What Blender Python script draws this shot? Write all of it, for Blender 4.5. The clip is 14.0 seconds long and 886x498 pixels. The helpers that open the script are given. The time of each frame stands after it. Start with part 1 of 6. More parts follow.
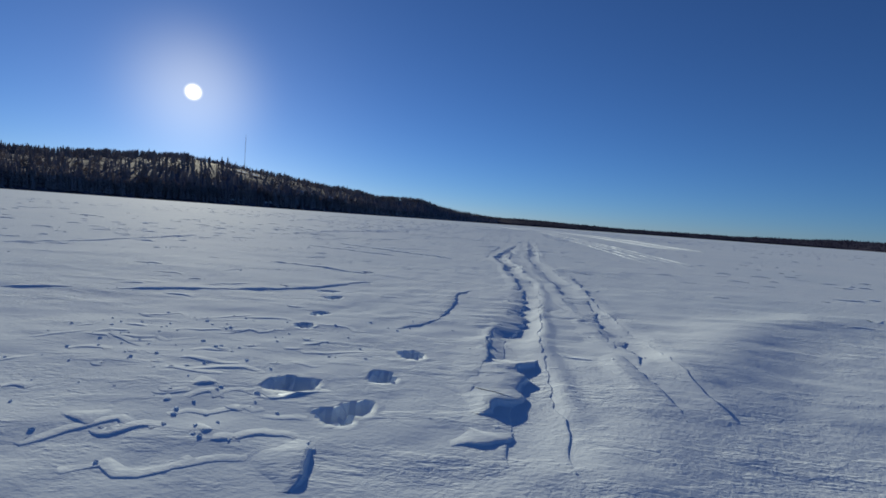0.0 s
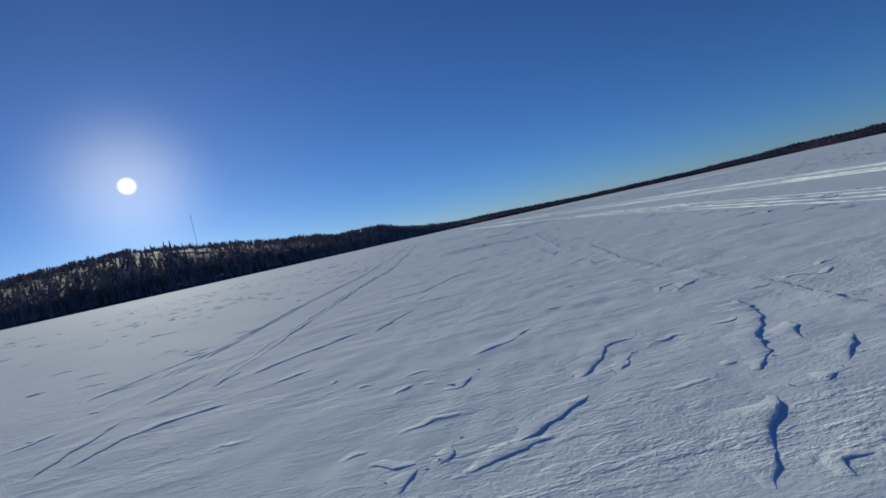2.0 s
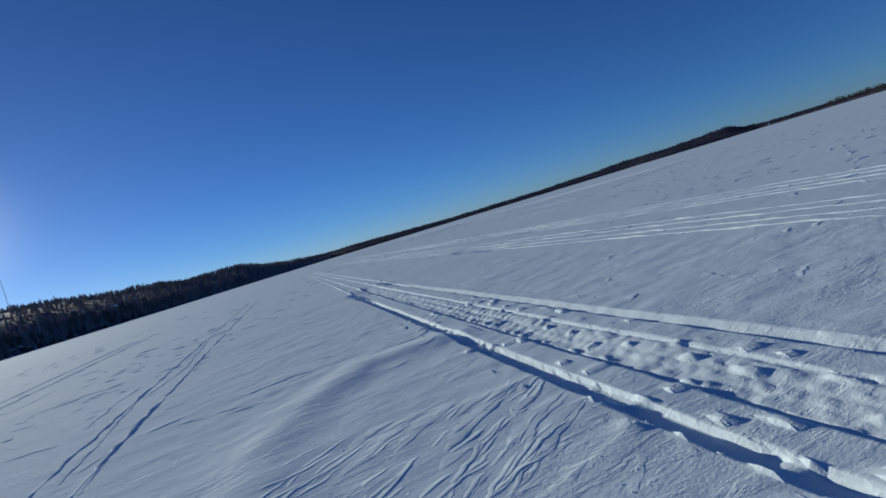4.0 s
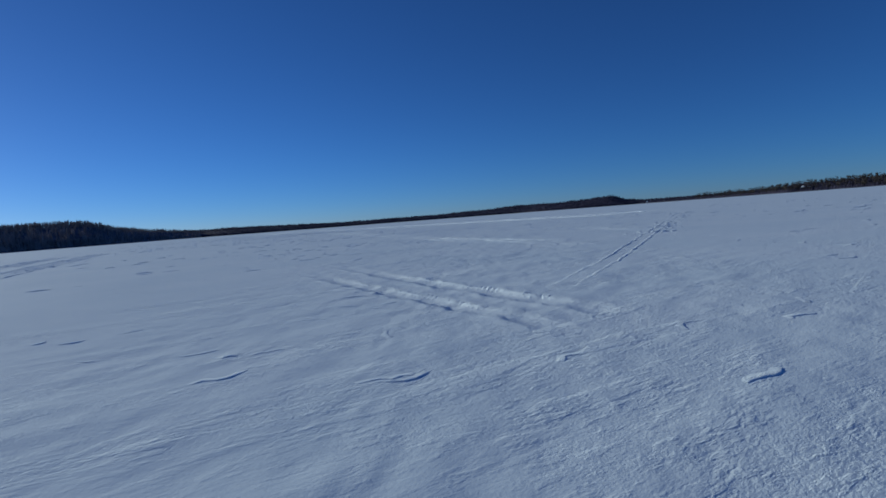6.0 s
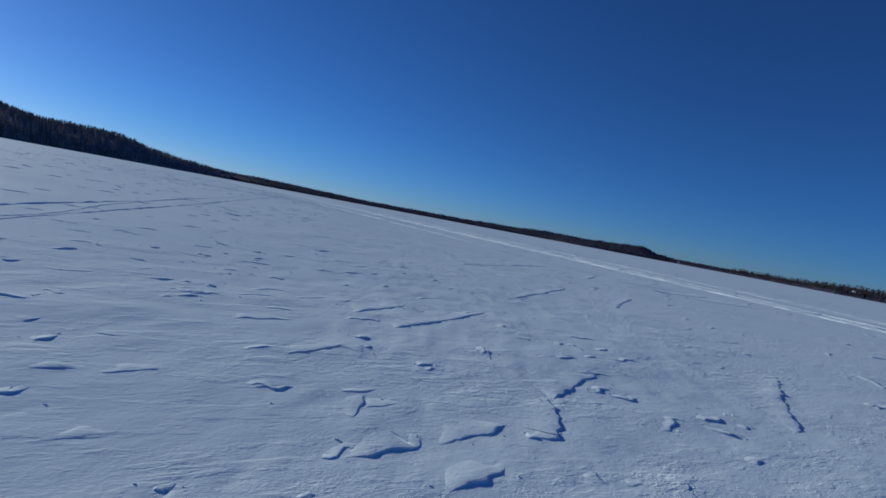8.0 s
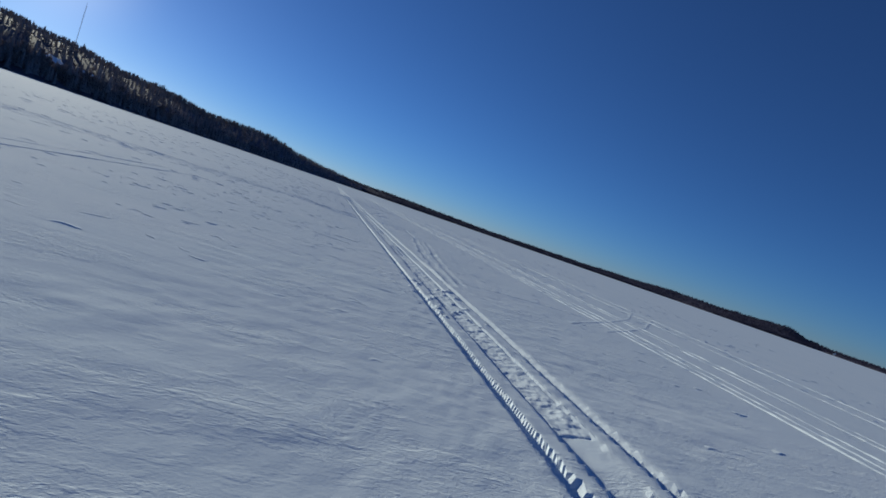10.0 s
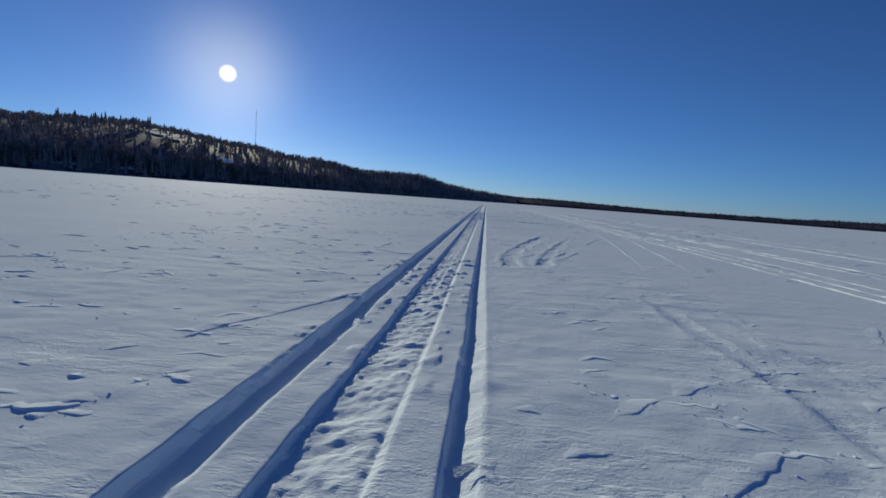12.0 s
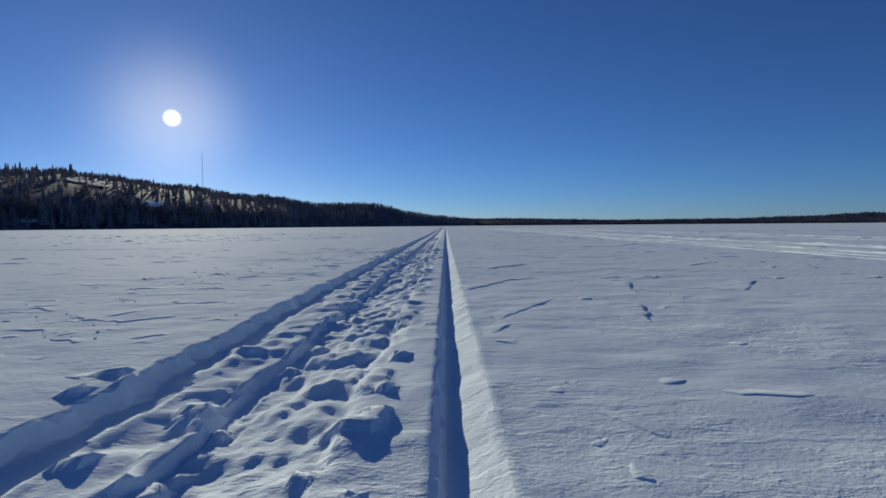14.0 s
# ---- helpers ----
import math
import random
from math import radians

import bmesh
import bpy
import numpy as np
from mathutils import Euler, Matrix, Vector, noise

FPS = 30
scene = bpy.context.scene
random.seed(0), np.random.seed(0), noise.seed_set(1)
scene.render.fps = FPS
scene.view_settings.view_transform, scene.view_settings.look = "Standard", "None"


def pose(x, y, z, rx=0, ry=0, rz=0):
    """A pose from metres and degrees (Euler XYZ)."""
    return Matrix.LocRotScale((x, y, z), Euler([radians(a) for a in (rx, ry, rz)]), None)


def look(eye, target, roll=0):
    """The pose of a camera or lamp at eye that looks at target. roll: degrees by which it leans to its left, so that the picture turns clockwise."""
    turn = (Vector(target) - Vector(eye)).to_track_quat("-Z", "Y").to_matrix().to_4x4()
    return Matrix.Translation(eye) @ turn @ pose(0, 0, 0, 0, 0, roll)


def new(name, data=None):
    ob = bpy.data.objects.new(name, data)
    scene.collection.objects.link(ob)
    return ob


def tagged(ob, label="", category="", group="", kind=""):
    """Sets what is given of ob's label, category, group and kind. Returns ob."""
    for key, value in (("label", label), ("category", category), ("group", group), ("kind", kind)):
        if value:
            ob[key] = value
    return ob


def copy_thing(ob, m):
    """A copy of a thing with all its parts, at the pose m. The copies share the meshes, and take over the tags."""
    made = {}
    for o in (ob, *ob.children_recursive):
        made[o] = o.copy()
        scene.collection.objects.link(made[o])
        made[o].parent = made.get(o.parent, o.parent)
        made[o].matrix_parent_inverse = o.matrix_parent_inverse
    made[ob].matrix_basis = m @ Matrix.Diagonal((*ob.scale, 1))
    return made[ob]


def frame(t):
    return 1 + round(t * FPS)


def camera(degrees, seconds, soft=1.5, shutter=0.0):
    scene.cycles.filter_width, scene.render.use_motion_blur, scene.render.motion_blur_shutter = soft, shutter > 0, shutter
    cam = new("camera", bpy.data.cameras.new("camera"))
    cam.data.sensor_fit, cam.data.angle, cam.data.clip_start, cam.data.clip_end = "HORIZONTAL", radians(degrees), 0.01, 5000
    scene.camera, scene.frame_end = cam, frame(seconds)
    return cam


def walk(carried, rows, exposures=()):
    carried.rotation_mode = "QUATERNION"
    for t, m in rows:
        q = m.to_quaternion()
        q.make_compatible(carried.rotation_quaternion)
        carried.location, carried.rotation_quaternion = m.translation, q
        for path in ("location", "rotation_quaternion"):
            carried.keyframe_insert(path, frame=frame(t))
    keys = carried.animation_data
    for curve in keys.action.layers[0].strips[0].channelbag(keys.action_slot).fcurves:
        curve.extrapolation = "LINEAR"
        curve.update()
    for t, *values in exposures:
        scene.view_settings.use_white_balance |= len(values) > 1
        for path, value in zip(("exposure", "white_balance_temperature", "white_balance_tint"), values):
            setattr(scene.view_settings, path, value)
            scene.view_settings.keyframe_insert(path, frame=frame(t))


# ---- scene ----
# ------------------------------------------------------------- camera
cam = camera(82.1, 14.0, soft=1.7, shutter=0.0)
# seconds, x, y, height, yaw (to the left of +y), pitch (up), roll
ROWS = [
    (0.00, 0.00, 0.00, 0.600, 1.20, -3.27, 4.19),
    (0.25, 0.01, 3.75, 0.641, 1.68, -2.98, 1.64),
    (0.50, 0.05, 7.50, 0.680, 1.97, -2.83, -0.76),
    (0.75, 0.12, 11.25, 0.713, 1.93, -2.91, -2.93),
    (1.00, 0.23, 15.00, 0.740, 1.65, -3.04, -5.06),
    (1.25, 0.38, 18.74, 0.761, 1.24, -3.02, -7.28),
    (1.50, 0.60, 22.49, 0.780, 0.53, -2.79, -9.35),
    (1.75, 0.88, 26.23, 0.802, -0.60, -2.36, -11.01),
    (2.00, 1.23, 29.96, 0.830, -1.91, -2.01, -12.51),
    (2.25, 1.66, 33.69, 0.865, -3.15, -1.95, -14.10),
    (2.50, 2.17, 37.40, 0.900, -4.48, -1.96, -15.70),
    (2.75, 2.77, 41.10, 0.932, -6.03, -1.77, -17.11),
    (3.00, 3.48, 44.78, 0.970, -7.62, -1.49, -17.98),
    (3.25, 4.33, 48.44, 1.023, -9.15, -1.28, -18.08),
    (3.50, 5.34, 52.05, 1.080, -11.21, -1.37, -17.72),
    (3.75, 6.51, 55.61, 1.128, -14.17, -1.93, -17.28),
    (4.00, 7.84, 59.12, 1.160, -16.67, -2.67, -16.92),
    (4.25, 9.31, 62.57, 1.170, -17.82, -3.28, -16.56),
    (4.50, 10.89, 65.97, 1.151, -19.16, -3.66, -15.76),
    (4.75, 12.56, 69.33, 1.110, -20.83, -3.85, -14.53),
    (5.00, 14.32, 72.64, 1.052, -22.71, -3.88, -12.94),
    (5.25, 16.14, 75.92, 0.986, -24.65, -3.82, -11.05),
    (5.50, 18.02, 79.16, 0.919, -26.51, -3.69, -8.95),
    (5.75, 19.96, 82.37, 0.855, -28.13, -3.54, -6.71),
    (6.00, 21.93, 85.56, 0.802, -29.39, -3.41, -4.39),
    (6.25, 23.92, 88.74, 0.765, -30.13, -3.36, -2.08),
    (6.50, 25.91, 91.91, 0.749, -30.30, -3.41, 0.19),
    (6.75, 27.89, 95.09, 0.750, -30.33, -3.50, 2.55),
    (7.00, 29.85, 98.28, 0.760, -30.33, -3.49, 4.86),
    (7.25, 31.80, 101.49, 0.775, -30.20, -3.33, 6.90),
    (7.50, 33.72, 104.71, 0.800, -29.68, -3.19, 8.47),
    (7.75, 35.61, 107.95, 0.843, -28.59, -3.22, 9.52),
    (8.00, 37.43, 111.24, 0.899, -27.28, -3.27, 10.65),
    (8.25, 39.17, 114.57, 0.963, -26.03, -3.19, 12.25),
    (8.50, 40.82, 117.96, 1.031, -24.58, -3.10, 13.76),
    (8.75, 42.36, 121.39, 1.100, -22.94, -3.04, 15.07),
    (9.00, 43.80, 124.86, 1.169, -21.16, -3.00, 16.19),
    (9.25, 45.12, 128.39, 1.237, -19.33, -3.00, 17.15),
    (9.50, 46.32, 131.95, 1.301, -17.50, -3.02, 17.96),
    (9.75, 47.40, 135.54, 1.359, -15.75, -3.08, 18.64),
    (10.00, 48.36, 139.17, 1.405, -14.14, -3.17, 19.19),
    (10.25, 49.23, 142.82, 1.436, -12.75, -3.31, 19.64),
    (10.50, 50.00, 146.49, 1.450, -11.19, -3.49, 20.00),
    (10.75, 50.72, 150.18, 1.458, -7.15, -3.77, 20.08),
    (11.00, 51.29, 153.90, 1.450, -2.51, -4.21, 19.18),
    (11.25, 51.59, 157.63, 1.411, 0.21, -4.83, 16.69),
    (11.50, 51.70, 161.37, 1.320, 1.72, -5.40, 13.03),
    (11.75, 51.68, 165.12, 1.171, 3.18, -5.67, 8.79),
    (12.00, 51.58, 168.87, 1.020, 4.43, -5.69, 4.34),
    (12.25, 51.45, 172.62, 0.912, 5.08, -5.54, 0.02),
    (12.50, 51.33, 176.37, 0.790, 5.08, -5.28, -3.65),
    (12.75, 51.22, 180.12, 0.607, 4.49, -4.88, -6.16),
    (13.00, 51.15, 183.87, 0.450, 3.48, -4.22, -7.29),
    (13.25, 51.15, 187.62, 0.408, 2.27, -3.28, -6.99),
    (13.50, 51.22, 191.36, 0.440, 1.23, -2.51, -5.50),
    (13.75, 51.35, 195.11, 0.485, 0.63, -2.36, -3.18),
    (14.00, 51.53, 198.86, 0.530, 0.30, -2.61, -0.44),
]
walk(cam, [(r[0], pose(r[1], r[2], r[3], 90 + r[5], 0, r[4]) @ pose(0, 0, 0, 0, 0, r[6])) for r in ROWS],
     exposures=[(0.0, 0.48, 7850, 18), (2.5, 0.43, 7500, 17), (4.0, 0.38, 7050, 15), (6.3, 0.30, 6550, 15), (8.2, 0.33, 6550, 16), (10.5, 0.41, 7600, 17), (14.0, 0.45, 7800, 18)])

# ------------------------------------------------------------- sky and sun
SUN_AZ, SUN_EL = radians(28.0), radians(10.7)      # to the left of +y, above the horizon
SUN_WAY = Vector((-math.sin(SUN_AZ) * math.cos(SUN_EL), math.cos(SUN_AZ) * math.cos(SUN_EL), math.sin(SUN_EL)))


def make_world():
    world = bpy.data.worlds.new("winter_sky")
    scene.world = world
    world.use_nodes = True
    nt = world.node_tree
    nt.nodes.clear()
    out = nt.nodes.new("ShaderNodeOutputWorld")
    bg = nt.nodes.new("ShaderNodeBackground")
    sky = nt.nodes.new("ShaderNodeTexSky")
    sky.sky_type = "NISHITA"
    sky.sun_disc = False
    sky.sun_elevation = SUN_EL
    sky.sun_rotation = -SUN_AZ
    sky.altitude = 700
    sky.air_density = 0.75
    sky.dust_density = 0.15
    sky.ozone_density = 8.0
    bg.inputs["Strength"].default_value = 0.071
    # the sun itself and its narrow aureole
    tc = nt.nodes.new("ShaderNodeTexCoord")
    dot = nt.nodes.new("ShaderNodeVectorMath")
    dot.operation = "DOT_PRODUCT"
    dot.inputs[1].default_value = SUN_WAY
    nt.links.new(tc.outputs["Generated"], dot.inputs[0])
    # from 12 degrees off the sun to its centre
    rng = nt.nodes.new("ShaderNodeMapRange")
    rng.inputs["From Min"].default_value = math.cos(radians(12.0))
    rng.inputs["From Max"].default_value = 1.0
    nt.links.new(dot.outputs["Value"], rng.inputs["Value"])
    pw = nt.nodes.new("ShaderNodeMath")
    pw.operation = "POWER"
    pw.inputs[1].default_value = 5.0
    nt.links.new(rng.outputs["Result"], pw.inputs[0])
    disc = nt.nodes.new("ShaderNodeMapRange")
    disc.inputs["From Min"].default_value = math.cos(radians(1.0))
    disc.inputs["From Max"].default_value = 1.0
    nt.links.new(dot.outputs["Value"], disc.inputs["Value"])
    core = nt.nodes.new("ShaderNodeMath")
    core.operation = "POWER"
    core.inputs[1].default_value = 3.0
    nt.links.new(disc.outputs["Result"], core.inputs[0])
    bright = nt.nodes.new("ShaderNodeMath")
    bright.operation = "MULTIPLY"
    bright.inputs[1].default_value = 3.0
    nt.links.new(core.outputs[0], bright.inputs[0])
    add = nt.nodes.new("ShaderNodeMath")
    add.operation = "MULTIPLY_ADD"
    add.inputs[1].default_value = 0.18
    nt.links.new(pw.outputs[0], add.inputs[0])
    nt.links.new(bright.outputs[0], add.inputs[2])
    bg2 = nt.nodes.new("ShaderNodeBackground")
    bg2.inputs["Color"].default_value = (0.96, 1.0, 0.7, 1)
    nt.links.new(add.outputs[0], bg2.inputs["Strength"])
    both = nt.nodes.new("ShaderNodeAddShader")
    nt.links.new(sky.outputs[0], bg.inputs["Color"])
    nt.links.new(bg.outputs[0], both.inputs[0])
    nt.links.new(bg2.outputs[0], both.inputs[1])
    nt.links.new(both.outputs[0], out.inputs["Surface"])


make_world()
lamp = bpy.data.lights.new("sun", "SUN")
lamp.energy, lamp.angle, lamp.color = 3.0, radians(0.53), (0.88, 1.0, 0.90)
sun = new("sun", lamp)
sun.matrix_world = look(SUN_WAY * 100, (0, 0, 0))

# ------------------------------------------------------------- materials


def shader(name):
    m = bpy.data.materials.new(name)
    m.use_nodes = True
    nt = m.node_tree
    return m, nt, nt.nodes["Principled BSDF"]


def add_noise(nt, scale, detail=4.0, rough=0.55, stretch=(1, 1, 1)):
    geo = nt.nodes.new("ShaderNodeNewGeometry")
    mp = nt.nodes.new("ShaderNodeMapping")
    mp.inputs["Scale"].default_value = stretch
    n = nt.nodes.new("ShaderNodeTexNoise")
    n.inputs["Scale"].default_value = scale
    n.inputs["Detail"].default_value = detail
    n.inputs["Roughness"].default_value = rough
    nt.links.new(geo.outputs["Position"], mp.inputs["Vector"])
    nt.links.new(mp.outputs["Vector"], n.inputs["Vector"])
    return n.outputs["Fac"]


def ramp(nt, fac, stops):
    r = nt.nodes.new("ShaderNodeValToRGB")
    els = r.color_ramp.elements
    while len(els) < len(stops):
        els.new(0.5)
    for e, (p, c) in zip(els, stops):
        e.position, e.color = p, (*c, 1)
    nt.links.new(fac, r.inputs["Fac"])
    return r.outputs["Color"]


def bump(nt, fac, distance, strength, after=None):
    b = nt.nodes.new("ShaderNodeBump")
    b.inputs["Distance"].default_value = distance
    b.inputs["Strength"].default_value = strength
    nt.links.new(fac, b.inputs["Height"])
    if after is not None:
        nt.links.new(after, b.inputs["Normal"])
    return b.outputs["Normal"]


def snow_material(name, grain=1.0):
    m, nt, p = shader(name)
    col = ramp(nt, add_noise(nt, 0.35, 5), [(0.3, (0.75, 0.84, 0.9)), (0.7, (0.82, 0.89, 0.935))])
    nt.links.new(col, p.inputs["Base Color"])
    p.inputs["Roughness"].default_value = 0.95
    p.inputs["IOR"].default_value = 1.31
    p.inputs["Specular IOR Level"].default_value = 0.018

    def spread(fac, lo, hi, a, b):
        r = nt.nodes.new("ShaderNodeMapRange")
        r.interpolation_type = "SMOOTHSTEP"
        r.inputs["From Min"].default_value, r.inputs["From Max"].default_value = lo, hi
        r.inputs["To Min"].default_value, r.inputs["To Max"].default_value = a, b
        nt.links.new(fac, r.inputs["Value"])
        return r.outputs["Result"]
    # crunchy patches between smooth, wind-polished ones
    crust = spread(add_noise(nt, 0.8, 5, 0.62, (0.6, 1, 1)), 0.4, 0.62, 0.16 * grain, 0.5 * grain)
    # thin plates of crust with sharp broken edges, long across the wind
    plates = spread(add_noise(nt, 3.2, 6, 0.62, (0.34, 1, 1)), 0.53, 0.60, 0.0, 1.0)
    flakes = spread(add_noise(nt, 11.0, 5, 0.6, (0.45, 1, 1)), 0.52, 0.60, 0.0, 1.0)
    n1 = bump(nt, add_noise(nt, 2.6, 5, 0.6, (0.5, 1, 1)), 0.02, 0.3)
    n2 = bump(nt, plates, 0.006, 0.5 * grain, n1)
    n3 = bump(nt, flakes, 0.0035, 0.6, n2)
    n4 = bump(nt, add_noise(nt, 30.0, 5, 0.7, (0.65, 1, 1)), 0.010, 0.5, n3)
    n5 = bump(nt, add_noise(nt, 85.0, 3, 0.6, (0.8, 1, 1)), 0.005, 0.6, n4)
    for n in (n2, n3, n4, n5):
        nt.links.new(crust, n.node.inputs["Strength"])
    nt.links.new(n5, p.inputs["Normal"])
    return m


SNOW = snow_material("wind_packed_snow")
PACKED = snow_material("packed_trail_snow", 0.9)


def plain_material(name, dark, light, scale, rough=0.85, detail=4, thin=0.0, shine=0.02):
    m, nt, p = shader(name)
    col = ramp(nt, add_noise(nt, scale, detail), [(0.3, dark), (0.7, light)])
    nt.links.new(col, p.inputs["Base Color"])
    if thin:                                    # twigs and needles let some light through
        tr = nt.nodes.new("ShaderNodeBsdfTranslucent")
        mix = nt.nodes.new("ShaderNodeMixShader")
        mix.inputs["Fac"].default_value = thin
        nt.links.new(col, tr.inputs["Color"])
        nt.links.new(p.outputs[0], mix.inputs[1])
        nt.links.new(tr.outputs[0], mix.inputs[2])
        nt.links.new(mix.outputs[0], nt.nodes["Material Output"].inputs["Surface"])
    p.inputs["Roughness"].default_value = rough
    p.inputs["Specular IOR Level"].default_value = shine
    return m


# far-shore birches: twig colour darkened so side sunlight stays dim on them
DARK_TWIGS = plain_material("shade_darkened_birch_twigs", (0.035, 0.03, 0.03), (0.08, 0.07, 0.065), 0.4)
# far wood: the blue of distant haze is mixed into the needle colour
FAR_NEEDLES = plain_material("haze_blued_far_needles", (0.045, 0.043, 0.075), (0.08, 0.076, 0.12), 0.02, thin=0.3)
# hill trees: base colours raised to stand for the glare veil over the hill
NEEDLES = plain_material("veil_lightened_spruce_needles", (0.24, 0.2, 0.205), (0.4, 0.35, 0.355), 0.05, thin=0.3)
TWIGS = plain_material("veil_lightened_birch_twigs", (0.24, 0.2, 0.2), (0.36, 0.31, 0.31), 0.15, thin=0.5)
BARK = plain_material("bark", (0.05, 0.04, 0.03), (0.14, 0.11, 0.09), 3.0)
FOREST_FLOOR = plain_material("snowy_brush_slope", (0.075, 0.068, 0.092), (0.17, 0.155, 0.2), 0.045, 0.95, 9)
# far-shore ground: darker, bluer copy of the slope, with shade in its colour
SHADED_FLOOR = plain_material("shade_darkened_far_floor", (0.045, 0.043, 0.062), (0.1, 0.095, 0.13), 0.03, 0.95, 8)
STEEL = plain_material("galvanised_steel", (0.4, 0.4, 0.41), (0.55, 0.55, 0.56), 0.5, 0.5, shine=0.5)

# ------------------------------------------------------------- snow relief
RNG = np.random.default_rng(7)
LATTICE = RNG.random((256, 256))


def relief(x, y, size, seed=0):
    """Smooth random relief of about -1 to 1, with lumps of the given size."""
    u, v = x / size + 17.3 * seed, y / size + 31.7 * seed
    i, j = np.floor(u).astype(int), np.floor(v).astype(int)
    a, b = u - i, v - j
    a, b = a * a * a * (a * (6 * a - 15) + 10), b * b * b * (b * (6 * b - 15) + 10)
    i0, i1, j0, j1 = i % 256, (i + 1) % 256, j % 256, (j + 1) % 256
    low = LATTICE[i0, j0] * (1 - a) + LATTICE[i1, j0] * a
    high = LATTICE[i0, j1] * (1 - a) + LATTICE[i1, j1] * a
    return 2 * (low * (1 - b) + high * b) - 1


def smooth(e0, e1, x):
    t = np.clip((x - e0) / (e1 - e0), 0, 1)
    return t * t * (3 - 2 * t)


PATH_Y = np.array([r[2] for r in ROWS])
PATH_X = np.array([r[1] for r in ROWS])
TRACK_X = 51.0
SIDE_TRACK_X = 9.75


def spine(y):
    """The line along which the snow is modelled most finely."""
    x = np.interp(y, PATH_Y, PATH_X)
    k = smooth(138.0, 150.0, y)
    x = x * (1 - k) + TRACK_X * k
    k = smooth(50.0, 58.0, y) * (1 - smooth(70.0, 79.0, y))
    return x * (1 - k) + SIDE_TRACK_X * k


def band(u, a, b, edge):
    """1 between a and b, falling to 0 over edge on either side."""
    return smooth(a - edge, a + edge, u) * (1 - smooth(b - edge, b + edge, u))


def sled_track(x, y, centre, k=1.0):
    """Two ski grooves and the belt's trench with a smooth floor, along +y."""
    wob = 0.010 * relief(y, y * 0, 2.5, 3)
    u = x - centre - wob
    ragged = 0.010 * relief(x, y, 0.12, 5) + 0.007 * relief(x, y, 0.05, 6)
    churned = smooth(196.5, 200.0, y) * (1 - smooth(206.0, 212.0, y))
    v = u + ragged * 0.5 + churned * (1 - smooth(0.28, 0.42, u)) * (0.035 * relief(x, y, 0.3, 65) + 0.02 * relief(x, y, 0.11, 66))
    # left ski: steep walls and a flat floor; right ski: a steep inner wall, a wide outer bank with a low rim
    z = -0.066 * smooth(-0.582, -0.558, v) * (1 - smooth(-0.425, -0.405, v))
    # the strip between left ski and belt is pressed down with them
    z += -0.03 * smooth(-0.425, -0.405, v) * (1 - smooth(-0.168, -0.15, v))
    z += -0.042 * smooth(0.495, 0.52, v) * (1 - np.clip((v - 0.56) / 0.095, 0, 1) ** 0.9)
    z += 0.004 * band(v, 0.66, 0.67, 0.03)
    # the belt's trench: a clean wall towards the sun, a rising floor
    inside = smooth(-0.168, -0.145, v) * (1 - smooth(0.225, 0.265, v))
    z += inside * (-0.068 + 0.044 * smooth(-0.1, 0.24, u))
    # crumbs of crust broken off into the trench
    crumbs = smooth(0.62, 0.8, relief(x, y, 0.11, 31)) * smooth(0.1, 0.4, relief(y, y * 0, 4.0, 33))
    z += 0.02 * crumbs * band(u, -0.75, 0.5, 0.1)
    z += churned * torn_crust(x, y) * band(u, -0.36, 0.36, 0.1)
    return z * k


def torn_crust(x, y):
    """Where the riders stopped, the crust of the track is broken into lumps."""
    lumps = smooth(-0.12, 0.12, relief(x * 1.5, y * 0.8, 0.26, 61)) + smooth(0.2, 0.4, relief(x, y, 0.15, 63)) - 0.8
    return (0.013 * (lumps + 0.5 * relief(x, y, 0.09, 62) + 0.3 * relief(x, y, 0.045, 64)) - 0.004)


def lug_steps(s):
    """Sawtooth of the belt's lugs, one unit long: a steep step up, then a long slope down."""
    f = s - np.floor(s)
    return np.where(f < 0.14, smooth(0.0, 0.14, f), 1 - smooth(0.1, 1.0, f) ** 0.8)


def lug_marks(u, y):
    """Relief of the belt's print: three rows of scalloped steps, worn in places."""
    lumps = relief(u, y, 0.11, 11) * 0.5 + relief(u, y, 0.05, 12) * 0.35 + relief(u, y, 0.024, 13) * 0.25
    worn = 0.3 + 0.7 * smooth(-0.2, 0.5, relief(y, y * 0, 2.2, 21))
    wave = y + 0.03 * relief(u, y, 0.3, 8) + 0.012 * lumps
    side = u + 0.02 * lumps
    right = band(side, 0.105, 0.215, 0.022) * lug_steps((wave + 6.0 * (u - 0.16) ** 2) / 0.152)
    middle = band(side, 0.0, 0.06, 0.018) * lug_steps((wave + 0.07) / 0.152)
    left = band(side, -0.1, -0.035, 0.02) * lug_steps((wave + 0.11 + 4.0 * (u + 0.07) ** 2) / 0.152)
    z = worn * (0.0125 * right + 0.016 * middle + 0.013 * left * (0.6 + lumps))
    return z + (0.014 - 0.004 * worn) * lumps * (1 - smooth(0.2, 0.24, u))


